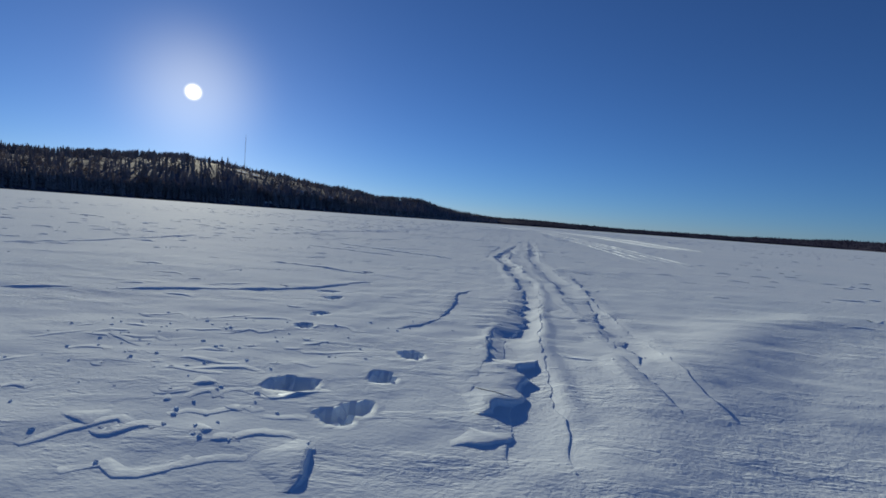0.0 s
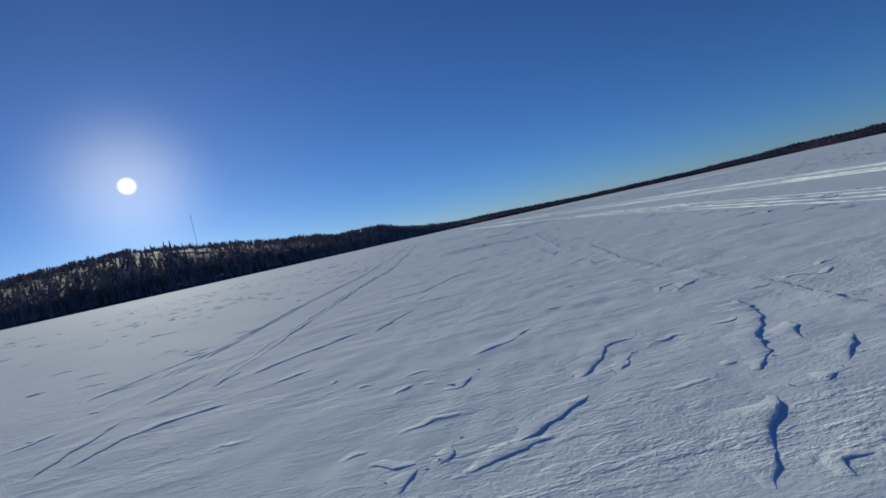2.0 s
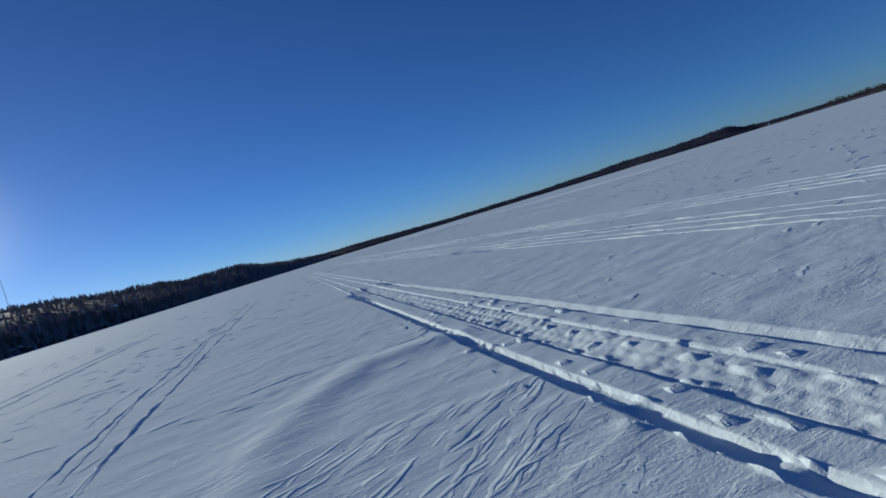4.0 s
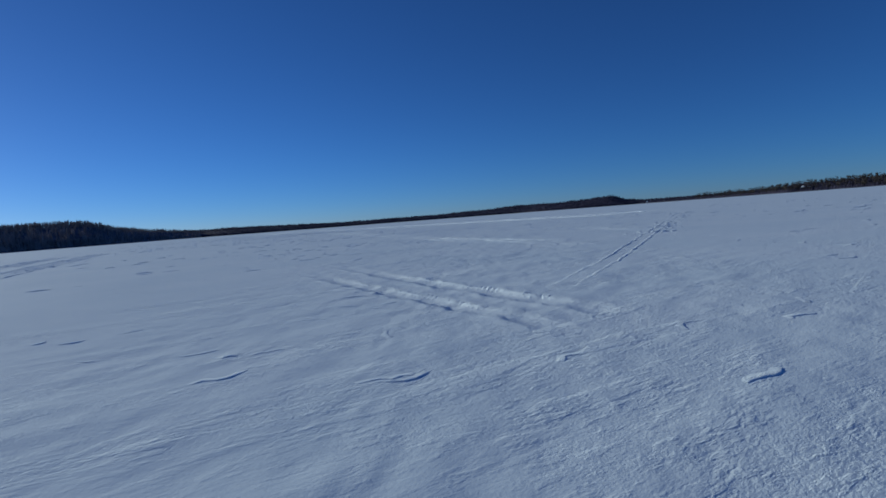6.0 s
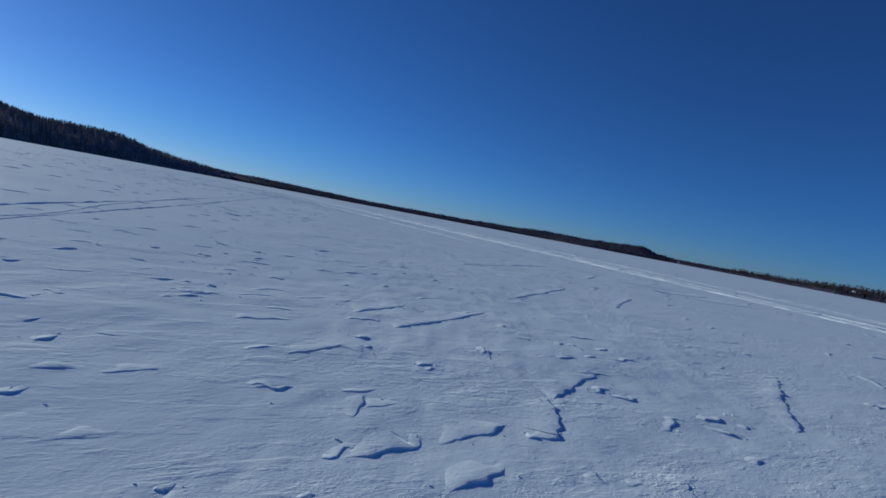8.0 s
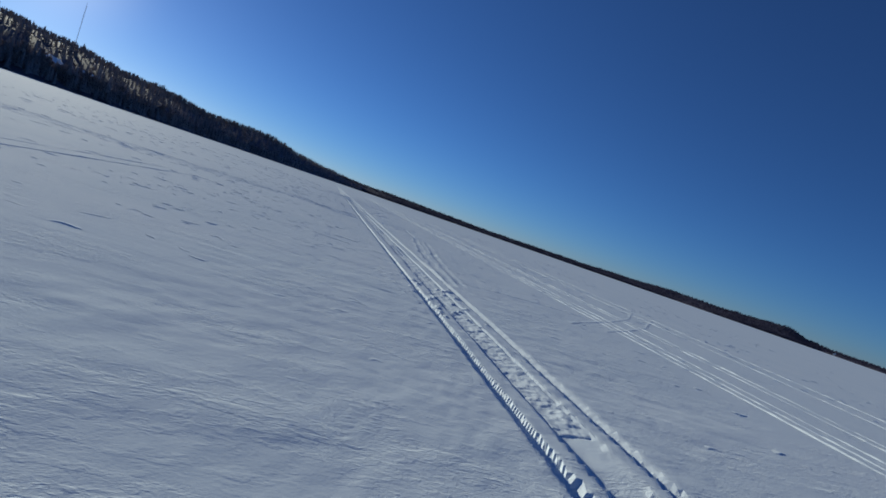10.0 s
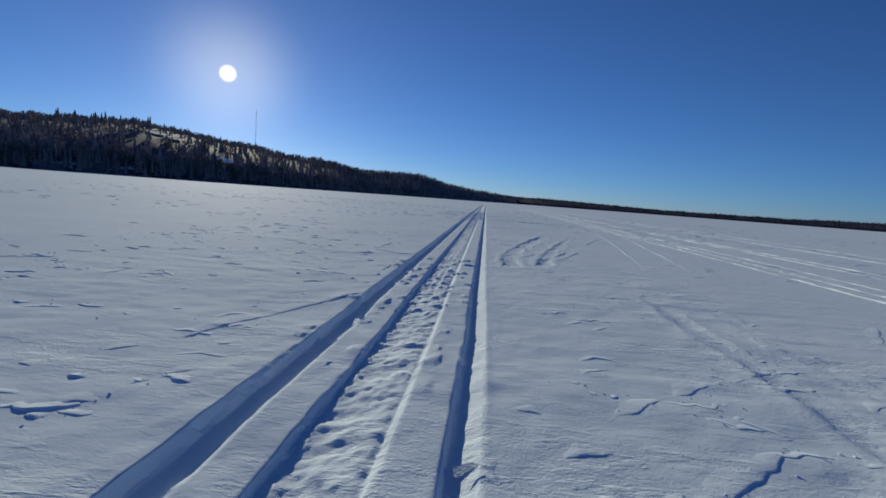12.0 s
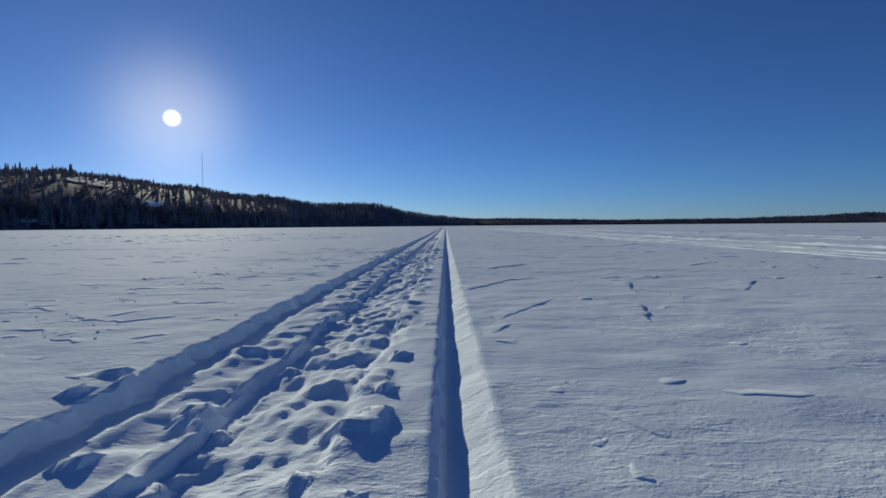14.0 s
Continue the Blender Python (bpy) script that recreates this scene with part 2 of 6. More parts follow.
def old_groove(x, y, pts, width, depth, seed):
    """An older, wind-scoured groove along a broken line, partly filled in again."""
    best, dist, run = None, None, 0.0
    for (x0, y0), (x1, y1) in zip(pts[:-1], pts[1:]):
        dx, dy = x1 - x0, y1 - y0
        n = math.hypot(dx, dy)
        s = ((x - x0) * dx + (y - y0) * dy) / n
        c = np.clip(s, 0, n)
        d = np.hypot(x - x0 - c * dx / n, y - y0 - c * dy / n)
        u = np.sign((x - x0) * dy - (y - y0) * dx) * d
        if best is None:
            best, dist, along = u, d, run + c
        else:
            m = d < dist
            best, dist, along = np.where(m, u, best), np.minimum(d, dist), np.where(m, run + c, along)
        run += n
    u = best + 0.05 * relief(along, along * 0, 0.7, seed) + 0.03 * relief(x, y, 0.2, seed + 1)
    on = smooth(0.0, 0.6, along) * (1 - smooth(run - 0.6, run, along))
    keep = 0.35 + 0.65 * smooth(-0.3, 0.5, relief(along, along * 0 + seed, 1.4, seed + 2))
    z = -depth * band(u, -width / 2, width / 2, 0.035) * keep
    z += 0.45 * depth * band(u, -width / 2 - 0.09, -width / 2 - 0.02, 0.04)
    z += 0.4 * depth * band(u, width / 2 + 0.02, width / 2 + 0.09, 0.04)
    return z * on


CARVED = []      # (reach box, function) of everything cut into the snow


def carve(box, fn):
    CARVED.append((box, fn))


def height(x, y):
    d = np.abs(x - spine(y))
    fine = 1 - smooth(3.0, 6.0, d)
    z = 0.02 * relief(x, y, 9.0, 1) * (1 - smooth(10, 28, d)) + 0.006 * relief(x * 0.6, y, 1.7, 2) * (1 - smooth(3, 6, d))
    drift = relief(x * 0.55, y, 0.62, 4)
    z += fine * (0.005 * smooth(0.2, 0.7, drift) * (1 + 0.6 * relief(x, y, 0.25, 5)) + 0.0035 * relief(x * 0.7, y, 0.21, 6)
                 + 0.0025 * relief(x, y, 0.1, 9))
    return z


def soft_drift(x, y, line, high):
    """A smooth wind-blown bank along a broken line."""
    z = np.zeros_like(x) + 9.0
    for (x0, y0), (x1, y1) in zip(line[:-1], line[1:]):
        dx, dy = x1 - x0, y1 - y0
        t = np.clip(((x - x0) * dx + (y - y0) * dy) / (dx * dx + dy * dy), 0, 1)
        z = np.minimum(z, np.hypot(x - x0 - t * dx, y - y0 - t * dy))
    return high * np.exp(-(z / 0.28) ** 2) * (1 + 0.2 * relief(x, y, 0.5, 91))


def carve_print(cx, cy, long, wide, turn=0.0):
    """A boot print broken through the crust: a steep-sided hollow with a squarish outline."""
    c, s = math.cos(radians(turn)), math.sin(radians(turn))

    def hollow(x, y):
        p, q = (x - cx) * c + (y - cy) * s, -(x - cx) * s + (y - cy) * c
        p = p + 0.02 * relief(x, y, 0.09, 81)
        q = q + 0.014 * relief(x, y, 0.07, 82)
        waist = 1 - 0.25 * np.exp(-(p / (0.2 * long)) ** 2)
        r = ((np.abs(p) / (long / 2)) ** 3 + (np.abs(q) / (wide / 2 * waist)) ** 3) ** (1 / 3)
        return -0.04 * (1 - smooth(0.9, 1.06, r)) + 0.006 * band(r, 1.2, 1.35, 0.15)
    carve((cx - 0.4, cx + 0.4, cy - 0.4, cy + 0.4), hollow)


# marks cut into the snow: sled tracks, older grooves, footprints
carve((50.0, 52.0, 120.0, 330.0), lambda x, y: sled_track(x, y, TRACK_X))
carve((8.8, 11.0, 44.0, 90.0), lambda x, y: sled_track(x, y, SIDE_TRACK_X, 0.9) * (1 - smooth(2.2, 3.1, np.abs(x - spine(y)))))


GROOVE_LINES = []


def carve_groove(width, depth, *pts):
    """An older groove through the points x, y, x, y, ..."""
    line = [(pts[i], pts[i + 1]) for i in range(0, len(pts), 2)]
    xs, ys = [p[0] for p in line], [p[1] for p in line]
    GROOVE_LINES.append((width, pts))
    carve((min(xs) - 0.5, max(xs) + 0.5, min(ys) - 0.3, max(ys) + 0.3),
          lambda x, y: old_groove(x, y, line, width, depth, len(line)) * (1 - smooth(2.4, 3.2, np.abs(x - spine(y)))))


carve((0.0, 3.6, -0.5, 4.5), lambda x, y: soft_drift(x, y, [(4.33, 5.15), (1.98, 3.40), (0.99, 2.15), (0.63, 1.49), (0.47, 1.17)], 0.03))
carve((5.5, 9.5, 58.0, 66.5), lambda x, y: soft_drift(x, y, [(9.25, 64.42), (8.26, 64.5), (7.6, 63.75), (7.34, 63.29), (7.26, 62.7), (7.28, 62.1)], 0.03))
for centre in (14.0, 16.55):                 # two more sled tracks among the parallel trails
    carve((centre - 1.2, centre + 1.4, 60.0, 92.0), lambda x, y, c=centre: sled_track(x, y, c + 0.011 * (y - 66), 0.55)
          * smooth(60, 66, y) * (1 - smooth(2.2, 3.1, np.abs(x - spine(y)))))
carve_print(-0.50, 1.65, 0.15, 0.12, -12)
carve_print(-0.31, 1.42, 0.08, 0.11, 15)
carve_print(-0.25, 1.49, 0.08, 0.09, 20)
carve_print(-0.23, 1.80, 0.07, 0.12, 20)
carve_print(-0.15, 2.13, 0.07, 0.14, 25)
carve_print(-0.73, 2.52, 0.07, 0.11, 0)
carve_print(-0.73, 2.86, 0.06, 0.10, 10)
carve_print(-0.79, 3.42, 0.07, 0.12, 10)
carve_print(-0.86, 3.70, 0.08, 0.10, 0)
carve_print(-0.86, 5.10, 0.11, 0.12, 0)
carve_print(-2.13, 18.36, 0.24, 0.13, 6)
carve_print(-1.65, 18.18, 0.24, 0.13, 6)
carve_print(-1.13, 17.76, 0.34, 0.13, 6)
carve_print(-0.73, 17.74, 0.43, 0.13, 6)
carve_print(-0.17, 17.46, 0.32, 0.13, 6)
carve_print(0.30, 17.43, 0.30, 0.13, 6)
carve_print(0.75, 17.24, 0.31, 0.13, 6)
carve_print(1.23, 17.42, 0.25, 0.13, 6)
carve_print(1.77, 17.54, 0.14, 0.13, 6)
carve_groove(0.16, 0.019, 0.25, 1.2, 0.35, 2.4, 0.7, 4.5, 0.85, 7.0, 0.8, 9.0, 1.3, 11.5, 1.9, 15.0)
carve_groove(0.18, 0.017, 0.85, 1.6, 1.1, 4.4, 1.45, 9.2, 1.75, 11.0, 2.8, 18.7)
carve_groove(0.2, 0.017, 24.3, 88.0, 24.25, 94.0, 24.2, 100.0)
carve_groove(0.25, 0.017, 24.9, 88.0, 25.0, 93.0, 25.3, 100.0)
carve_groove(0.16, 0.017, 30.6, 96.0, 30.7, 100.0, 31.2, 102.5, 32.2, 107.4)
carve_groove(0.16, 0.019, 31.1, 96.0, 31.3, 100.5, 31.7, 102.7, 33.1, 109.4)
carve_groove(0.16, 0.017, 31.4, 96.0, 31.55, 100.0, 32.1, 103.0, 33.6, 109.4)
carve_groove(0.22, 0.017, 51.75, 150.5, 52.2, 157.0, 52.6, 160.0, 53.3, 165.0)
carve_groove(0.2, 0.017, 52.1, 151.0, 52.7, 157.0, 53.2, 160.2, 53.9, 165.0)
carve_groove(0.2, 0.015, 53.3, 165.0, 53.6, 171.8, 53.65, 175.4)
carve_groove(0.2, 0.015, 53.9, 165.0, 54.15, 172.0, 54.25, 175.4)
carve_groove(0.28, 0.019, 52.05, 177.0, 52.15, 179.0, 52.6, 181.5, 53.6, 186.0)
carve_groove(0.22, 0.019, 52.6, 177.5, 52.9, 179.2, 53.5, 182.0, 54.6, 186.5)


def make_belt_print(centre, y0, y1, step, k=1.0):
    """The belt's print on the floor of the trench: fine lug marks, sunk in at its edges."""
    u, y = np.meshgrid(np.linspace(-0.135, 0.30, 34), np.arange(y0, y1, step))
    x = u + centre + 0.010 * relief(y, y * 0, 2.5, 3)
    z = height(x, y) + sled_track(x, y, centre, k) + 0.006 * (1 - 1.5 * smooth(0.2, 0.262, u)) + k * lug_marks(u, y)
    z -= 0.05 * (1 - smooth(0.0, 0.02, np.minimum(np.minimum(u + 0.135, 0.30 - u), np.minimum(y - y0, y1 - y) * 0.2)))
    ny, nx = x.shape
    k = np.arange(ny * nx).reshape(ny, nx)
    quads = np.stack([k[:-1, :-1], k[:-1, 1:], k[1:, 1:], k[1:, :-1]], -1).reshape(-1).astype(np.int32)
    me = bpy.data.meshes.new("belt_print")
    me.vertices.add(ny * nx)
    me.vertices.foreach_set("co", np.stack([x, y, z], -1).astype(np.float32).ravel())
    me.loops.add(len(quads))
    me.loops.foreach_set("vertex_index", quads)
    me.polygons.add(len(quads) // 4)
    me.polygons.foreach_set("loop_start", np.arange(0, len(quads), 4, dtype=np.int32))
    me.polygons.foreach_set("use_smooth", np.ones(len(quads) // 4, dtype=bool))
    me.update(calc_edges=True)
    me.materials.append(PACKED)
    return tagged(new("belt_print", me), "ridged snowmobile belt print pressed into the snow", "snow track", kind="structure")


def make_ground():
    """One sheet of snow to the horizon: fine along the middle, ever wider cells away from it."""
    side, step = [3.2], 0.06
    while side[-1] < 4200:
        step *= 1.28
        side.append(side[-1] + step)
    near = np.arange(-0.82, 0.921, 0.019)
    mid = np.concatenate([np.arange(-3.2, -0.83, 0.06), near, np.arange(0.97, 3.2, 0.06)])
    u = np.concatenate([-np.array(side[:0:-1]), mid, np.array(side[1:])])
    far, step = [216.0], 0.055
    while far[-1] < 4400:
        step *= 1.1
        far.append(far[-1] + step)
    back, step = [-1.0], 0.055
    while back[-1] > -4200:
        step *= 1.1
        back.append(back[-1] - step)
    rows = np.concatenate([np.arange(-0.94, 0.9, 0.075), np.arange(0.9, 4.0, 0.022), np.arange(4.0, 16.2, 0.075), np.arange(16.2, 18.8, 0.02), np.arange(18.8, 44.0, 0.075), np.arange(44.0, 57.0, 0.08), np.arange(57.0, 71.0, 0.055), np.arange(71.0, 90.0, 0.085),
                           np.arange(90.0, 120.0, 0.085), np.arange(120.0, 143.0, 0.085), np.arange(143.0, 196.0, 0.05), np.arange(196.0, 210.0, 0.028), np.arange(210.0, 216.0, 0.045)])
    v = np.concatenate([np.array(back[::-1]), rows, np.array(far)])
    uu, yy = np.meshgrid(u, v)
    xx = uu + spine(yy)
    zz = height(xx, yy)
    for (x0, x1, y0, y1), fn in CARVED:
        r0, r1 = np.searchsorted(v, (y0, y1))
        if r1 <= r0:
            continue
        bx, by = xx[r0:r1], yy[r0:r1]
        cols = np.where(((bx >= x0) & (bx <= x1)).any(0))[0]
        if len(cols) < 2:
            continue
        c0, c1 = cols[0], cols[-1] + 1
        zz[r0:r1, c0:c1] += fn(bx[:, c0:c1], by[:, c0:c1])
    ny, nx = xx.shape
    co = np.stack([xx, yy, zz], -1).reshape(-1, 3).astype(np.float32)
    k = np.arange(ny * nx).reshape(ny, nx)
    quads = np.stack([k[:-1, :-1], k[:-1, 1:], k[1:, 1:], k[1:, :-1]], -1).reshape(-1).astype(np.int32)
    me = bpy.data.meshes.new("ground")
    me.vertices.add(len(co))
    me.vertices.foreach_set("co", co.ravel())
    n = len(quads) // 4
    me.loops.add(len(quads))
    me.loops.foreach_set("vertex_index", quads)
    me.polygons.add(n)
    me.polygons.foreach_set("loop_start", np.arange(0, 4 * n, 4, dtype=np.int32))
    steep = np.abs(np.diff(zz, axis=1)) / np.maximum(np.diff(xx, axis=1), 1e-6)
    gentle = np.maximum(steep[:-1], steep[1:]) < 0.4
    me.polygons.foreach_set("use_smooth", gentle.reshape(-1))
    me.update(calc_edges=True)
    me.materials.append(SNOW)
    ob = new("ground", me)
    return tagged(ob, "wind-packed snow on a frozen lake with old tracks", "snow", kind="structure")


ground = make_ground()
make_belt_print(TRACK_X, 143.0, 222.0, 0.021)
make_belt_print(SIDE_TRACK_X, 58.0, 86.0, 0.03, 0.9)

# ------------------------------------------------------------- mesh helpers


def mesh_object(name, verts, faces, material, parent=None, label="", flat=False):
    me = bpy.data.meshes.new(name)
    me.from_pydata(verts, [], faces)
    if not flat:
        me.polygons.foreach_set("use_smooth", np.ones(len(faces), dtype=bool))
    me.materials.append(material)
    me.update()
    ob = new(name, me)
    if parent is not None:
        ob.parent = parent
    if label:
        tagged(ob, label)
    return ob


# ------------------------------------------------------------- wind-carved ridges and far trails


def snow_level(x, y):
    z = height(x, y)
    for (x0, x1, y0, y1), fn in CARVED:
        m = (x >= x0) & (x <= x1) & (y >= y0) & (y <= y1)
        if m.any():
            z[m] += fn(x[m], y[m])
    return z


SUN_SIDE = np.array([-math.sin(SUN_AZ), math.cos(SUN_AZ)])


def resample(pts, step):
    p = np.array(pts, float).reshape(-1, 2)
    d = np.hypot(*np.diff(p, axis=0).T)
    s = np.concatenate([[0], np.cumsum(d)])
    n = max(5, min(260, int(s[-1] / step)))
    q = np.linspace(0, s[-1], n)
    x, y = np.interp(q, s, p[:, 0]), np.interp(q, s, p[:, 1])
    if len(p) > 2:                                   # round the corners
        for _ in range(max(1, n // 30)):
            x[1:-1] = (x[:-2] + 2 * x[1:-1] + x[2:]) / 4
            y[1:-1] = (y[:-2] + 2 * y[1:-1] + y[2:]) / 4
    return x, y, q


def sweep(x, y, cross):
    """A skin over cross-sections: cross is a list of (offset along the normal, height above the snow) arrays."""
    tx, ty = np.gradient(x), np.gradient(y)
    n = np.hypot(tx, ty) + 1e-9
    nx, ny = -ty / n, tx / n
    if (nx * SUN_SIDE[0] + ny * SUN_SIDE[1]).mean() < 0:
        nx, ny = -nx, -ny
    m, verts = len(cross), []
    rows = []
    for off, up in cross:
        px, py = x + nx * off, y + ny * off
        rows.append(np.stack([px, py, up], -1))
    co = np.stack(rows, 1).reshape(-1, 3)
    k = np.arange(len(x) * m).reshape(len(x), m)
    quads = np.stack([k[:-1, :-1], k[:-1, 1:], k[1:, 1:], k[1:, :-1]], -1).reshape(-1, 4)
    return co, quads


SMALL_RIDGES, BIG_RIDGES, CRUMBS = [], [], []


def crumb(x, y, seed):
    """A broken bit of crust beside a ridge: a low lump with five uneven corners."""
    rnd = random.Random(seed)
    for _ in range(rnd.choice((1, 1, 2, 3))):
        a, d = rnd.uniform(0, 6.283), abs(rnd.gauss(0, 0.06)) + 0.01
        cx, cy, r = x + d * math.cos(a) * 1.6, y + d * math.sin(a), rnd.uniform(0.003, 0.009)
        CRUMBS.append((cx, cy, r, r * rnd.uniform(0.15, 0.45), rnd.uniform(0, 6.283), rnd.random()))



def broken_plates(x, y):
    """Two patches where the crust is thin and breaks into low plates."""
    return (52 < x < 57 and 168 < y < 177) or (4.5 < x < 9.2 and 57 < y < 64)


def ridge(cm, *pts):
    """A low ridge of wind-packed crust: a long slope towards the sun, a short broken face away from it."""
    x, y, q = resample(pts, 0.022)
    seed = len(SMALL_RIDGES) + len(BIG_RIDGES)
    row = q * 0 + seed
    long = q[-1]
    tall = 0.0027 * cm ** 0.6 * min(1.0, 0.5 + long) * (1.0 if cm >= 3.5 else 1.15) * (1.25 if y[0] < 20 else 0.9) * (0.5 if broken_plates(x[0], y[0]) else 1.0)
    for i in range(0, len(x), 5):
        if relief(q[i:i + 1], row[i:i + 1], 0.3, 45)[0] > 0.0:
            crumb(x[i], y[i], seed + i)
    end = np.minimum(q, long - q) / max(0.001, min(0.12, 0.3 * long))
    h = tall * smooth(-0.25, 1.0, end) * np.maximum(0.15, 0.95 + 0.4 * relief(q, row, 0.21, 40) + 0.4 * relief(q, row, 0.06, 41))
    jag = (0.008 + 1.2 * h) * relief(q, row, 0.07, 42) + 0.006 * relief(q, row, 0.03, 46) + (0.012 + 1.6 * tall) * relief(q, row, 0.26, 43)
    slope = 0.12 + (22.0 + 10.0 * relief(q, row, 0.35, 44)) * h
    slope = np.minimum(slope, 0.1 + 0.3 * long) * (0.3 + 0.7 * smooth(0.0, 1.6, end))
    (BIG_RIDGES if cm >= 3.5 else SMALL_RIDGES).append(sweep(x, y, [
        (slope + jag, -0.006 + 0 * h), (slope * 0.6 + jag, 0.08 * h), (slope * 0.25 + jag, 0.38 * h), (jag, h),
        (jag - 0.005 - 0.15 * h, 0.86 * h), (jag - 0.008 - 0.35 * h, 0.3 * h), (jag - 0.02 - 0.8 * h, -0.012 + 0 * h)]))


ridge(3, -0.26, 2.62, -0.13, 2.81, -0.03, 3.06, -0.00, 3.48, 0.08, 4.04, 0.18, 4.36)
ridge(19, 0.08, 1.55, 0.16, 1.63, 0.23, 1.67, 0.28, 1.84, 0.32, 2.06, 0.40, 2.21)
ridge(8, 0.34, 2.67, 0.43, 3.15, 0.56, 3.73, 0.67, 4.70)
ridge(7, 0.03, 1.30, 0.11, 1.31, 0.17, 1.35, 0.20, 1.42)
ridge(9, -0.32, 1.02, -0.33, 1.14, -0.32, 1.26)
ridge(3.5, 1.51, 6.47, 1.28, 4.84, 1.06, 3.83, 0.91, 3.00, 0.94, 2.74, 0.87, 2.38, 0.84, 2.20)
ridge(2.1, 0.23, 2.63, 0.11, 1.80, 0.10, 1.68)
ridge(2.2, -0.79, 1.56, -0.73, 1.60)
ridge(2.1, -0.81, 1.43, -0.79, 1.44)
ridge(2, -0.60, 1.24, -0.58, 1.26)
ridge(2.1, -0.99, 1.29, -0.87, 1.23)
ridge(3.4, -1.97, 5.48, -1.37, 5.31, -0.83, 4.96)
ridge(2.9, -2.11, 3.11, -1.71, 3.38, -1.15, 3.69, -0.68, 4.42)
ridge(3.4, -2.50, 8.48, -0.85, 7.53)
ridge(3.4, -4.93, 5.41, -4.62, 6.26, -4.53, 8.88)
ridge(3.4, -2.18, 9.62, -0.01, 7.80)
ridge(2.4, -2.69, 2.96, -2.34, 3.09)
ridge(2.8, 1.31, 11.53, 1.20, 10.52, 1.08, 9.87, 1.04, 9.48, 1.03, 9.23, 0.99, 8.99, 0.96, 8.80)
ridge(2.4, 1.79, 11.51, 1.60, 10.67, 1.54, 10.24, 1.52, 9.96, 1.55, 9.73)
ridge(2.5, 1.85, 11.14, 1.60, 10.51)
ridge(2.2, 0.63, 9.28, 0.62, 9.05, 0.59, 8.79)
ridge(2.2, 0.72, 8.74, 0.70, 8.79, 0.75, 8.84)
ridge(2.2, 0.90, 9.62, 0.86, 9.28)
ridge(2.2, 0.80, 9.07, 0.95, 9.25)
ridge(3.4, 0.58, 12.81, 0.95, 13.13, 1.23, 13.28)
ridge(2.8, 1.18, 13.01, 0.88, 11.18, 0.78, 10.87)
ridge(2.4, 0.58, 9.83, 0.65, 9.83, 0.68, 9.97)
ridge(3.4, 1.48, 13.26, 1.44, 12.66)
ridge(3.3, 1.56, 12.14, 1.97, 12.30, 2.52, 12.68)
ridge(3.4, 2.74, 13.15, 2.63, 12.26)
ridge(2.3, 1.11, 9.45, 1.25, 9.53, 1.31, 9.47)
ridge(2.1, -1.50, 9.13, -1.31, 8.98, -1.17, 8.87, -1.00, 8.75)
ridge(3.1, -4.00, 12.58, -3.73, 12.88, -3.08, 13.18)
ridge(2.9, -3.57, 12.25, -2.84, 12.32)
ridge(2.7, -3.16, 11.51, -3.04, 11.67)
ridge(2.6, -2.68, 11.36, -2.37, 11.61)
ridge(2.6, -3.10, 10.84, -3.04, 11.10)
ridge(2.5, -2.67, 10.79, -2.52, 10.94)
ridge(2.9, -3.80, 14.21, -3.55, 15.17, -3.33, 16.44, -2.56, 18.32, -2.01, 25.15)
ridge(3.1, -3.95, 14.77, -3.42, 17.28, -2.64, 19.80)
ridge(1.6, -1.32, 9.41, -1.06, 9.44, -0.86, 9.50, -0.71, 9.60, -0.41, 9.81)
ridge(2.2, -2.02, 11.89, -1.36, 13.05)
ridge(2.4, 3.51, 24.44, 2.96, 18.29, 2.10, 13.81, 1.86, 12.63)
ridge(5.8, -1.01, 16.77, -0.87, 16.84, -0.72, 16.89, -0.61, 17.00, -0.52, 17.18, -0.43, 17.32)
ridge(4.1, -1.47, 17.01, -1.34, 16.97, -1.31, 17.08)
ridge(2.9, -1.62, 18.38, -1.28, 18.55)
ridge(3.4, -3.32, 18.74, -3.16, 19.09, -3.03, 19.76, -2.88, 20.61, -2.77, 21.89)
ridge(3.2, -2.88, 18.26, -2.69, 18.55, -2.63, 18.96, -2.55, 19.70, -2.24, 20.49)
ridge(3.1, -2.63, 23.08, -2.18, 25.11, -1.37, 27.94)
ridge(3, -5.30, 21.05, -4.98, 20.85)
ridge(2.6, -4.35, 20.19, -3.98, 19.97)
ridge(2.5, -3.87, 20.01, -3.52, 19.74)
ridge(1.9, -0.11, 18.67, 0.34, 18.53, 0.54, 18.55)
ridge(1.9, 1.08, 18.36, 1.69, 18.57)
ridge(2, -1.23, 19.28, -0.69, 19.06)
ridge(2.5, -0.09, 21.42, 0.33, 21.17)
ridge(2.8, 1.81, 21.08, 1.71, 20.27, 1.87, 20.42)
ridge(2.4, 2.31, 21.36, 2.06, 19.58, 1.88, 18.60, 1.63, 17.72)
ridge(2.6, 1.89, 18.59, 2.08, 18.80)
ridge(2.4, 1.98, 18.13, 1.89, 17.76, 1.88, 17.56)
ridge(2.4, 1.60, 17.41, 1.67, 17.41, 1.76, 17.51)
ridge(2.5, 2.20, 17.86, 2.21, 17.78, 2.35, 17.93, 2.41, 17.93)
ridge(2.3, 1.85, 17.51, 1.76, 17.19, 1.71, 16.90)
ridge(2.7, 2.51, 19.47, 2.75, 19.74)
ridge(2.7, 2.85, 19.24, 2.71, 18.81)
ridge(2.2, 1.29, 16.41, 1.24, 16.26)
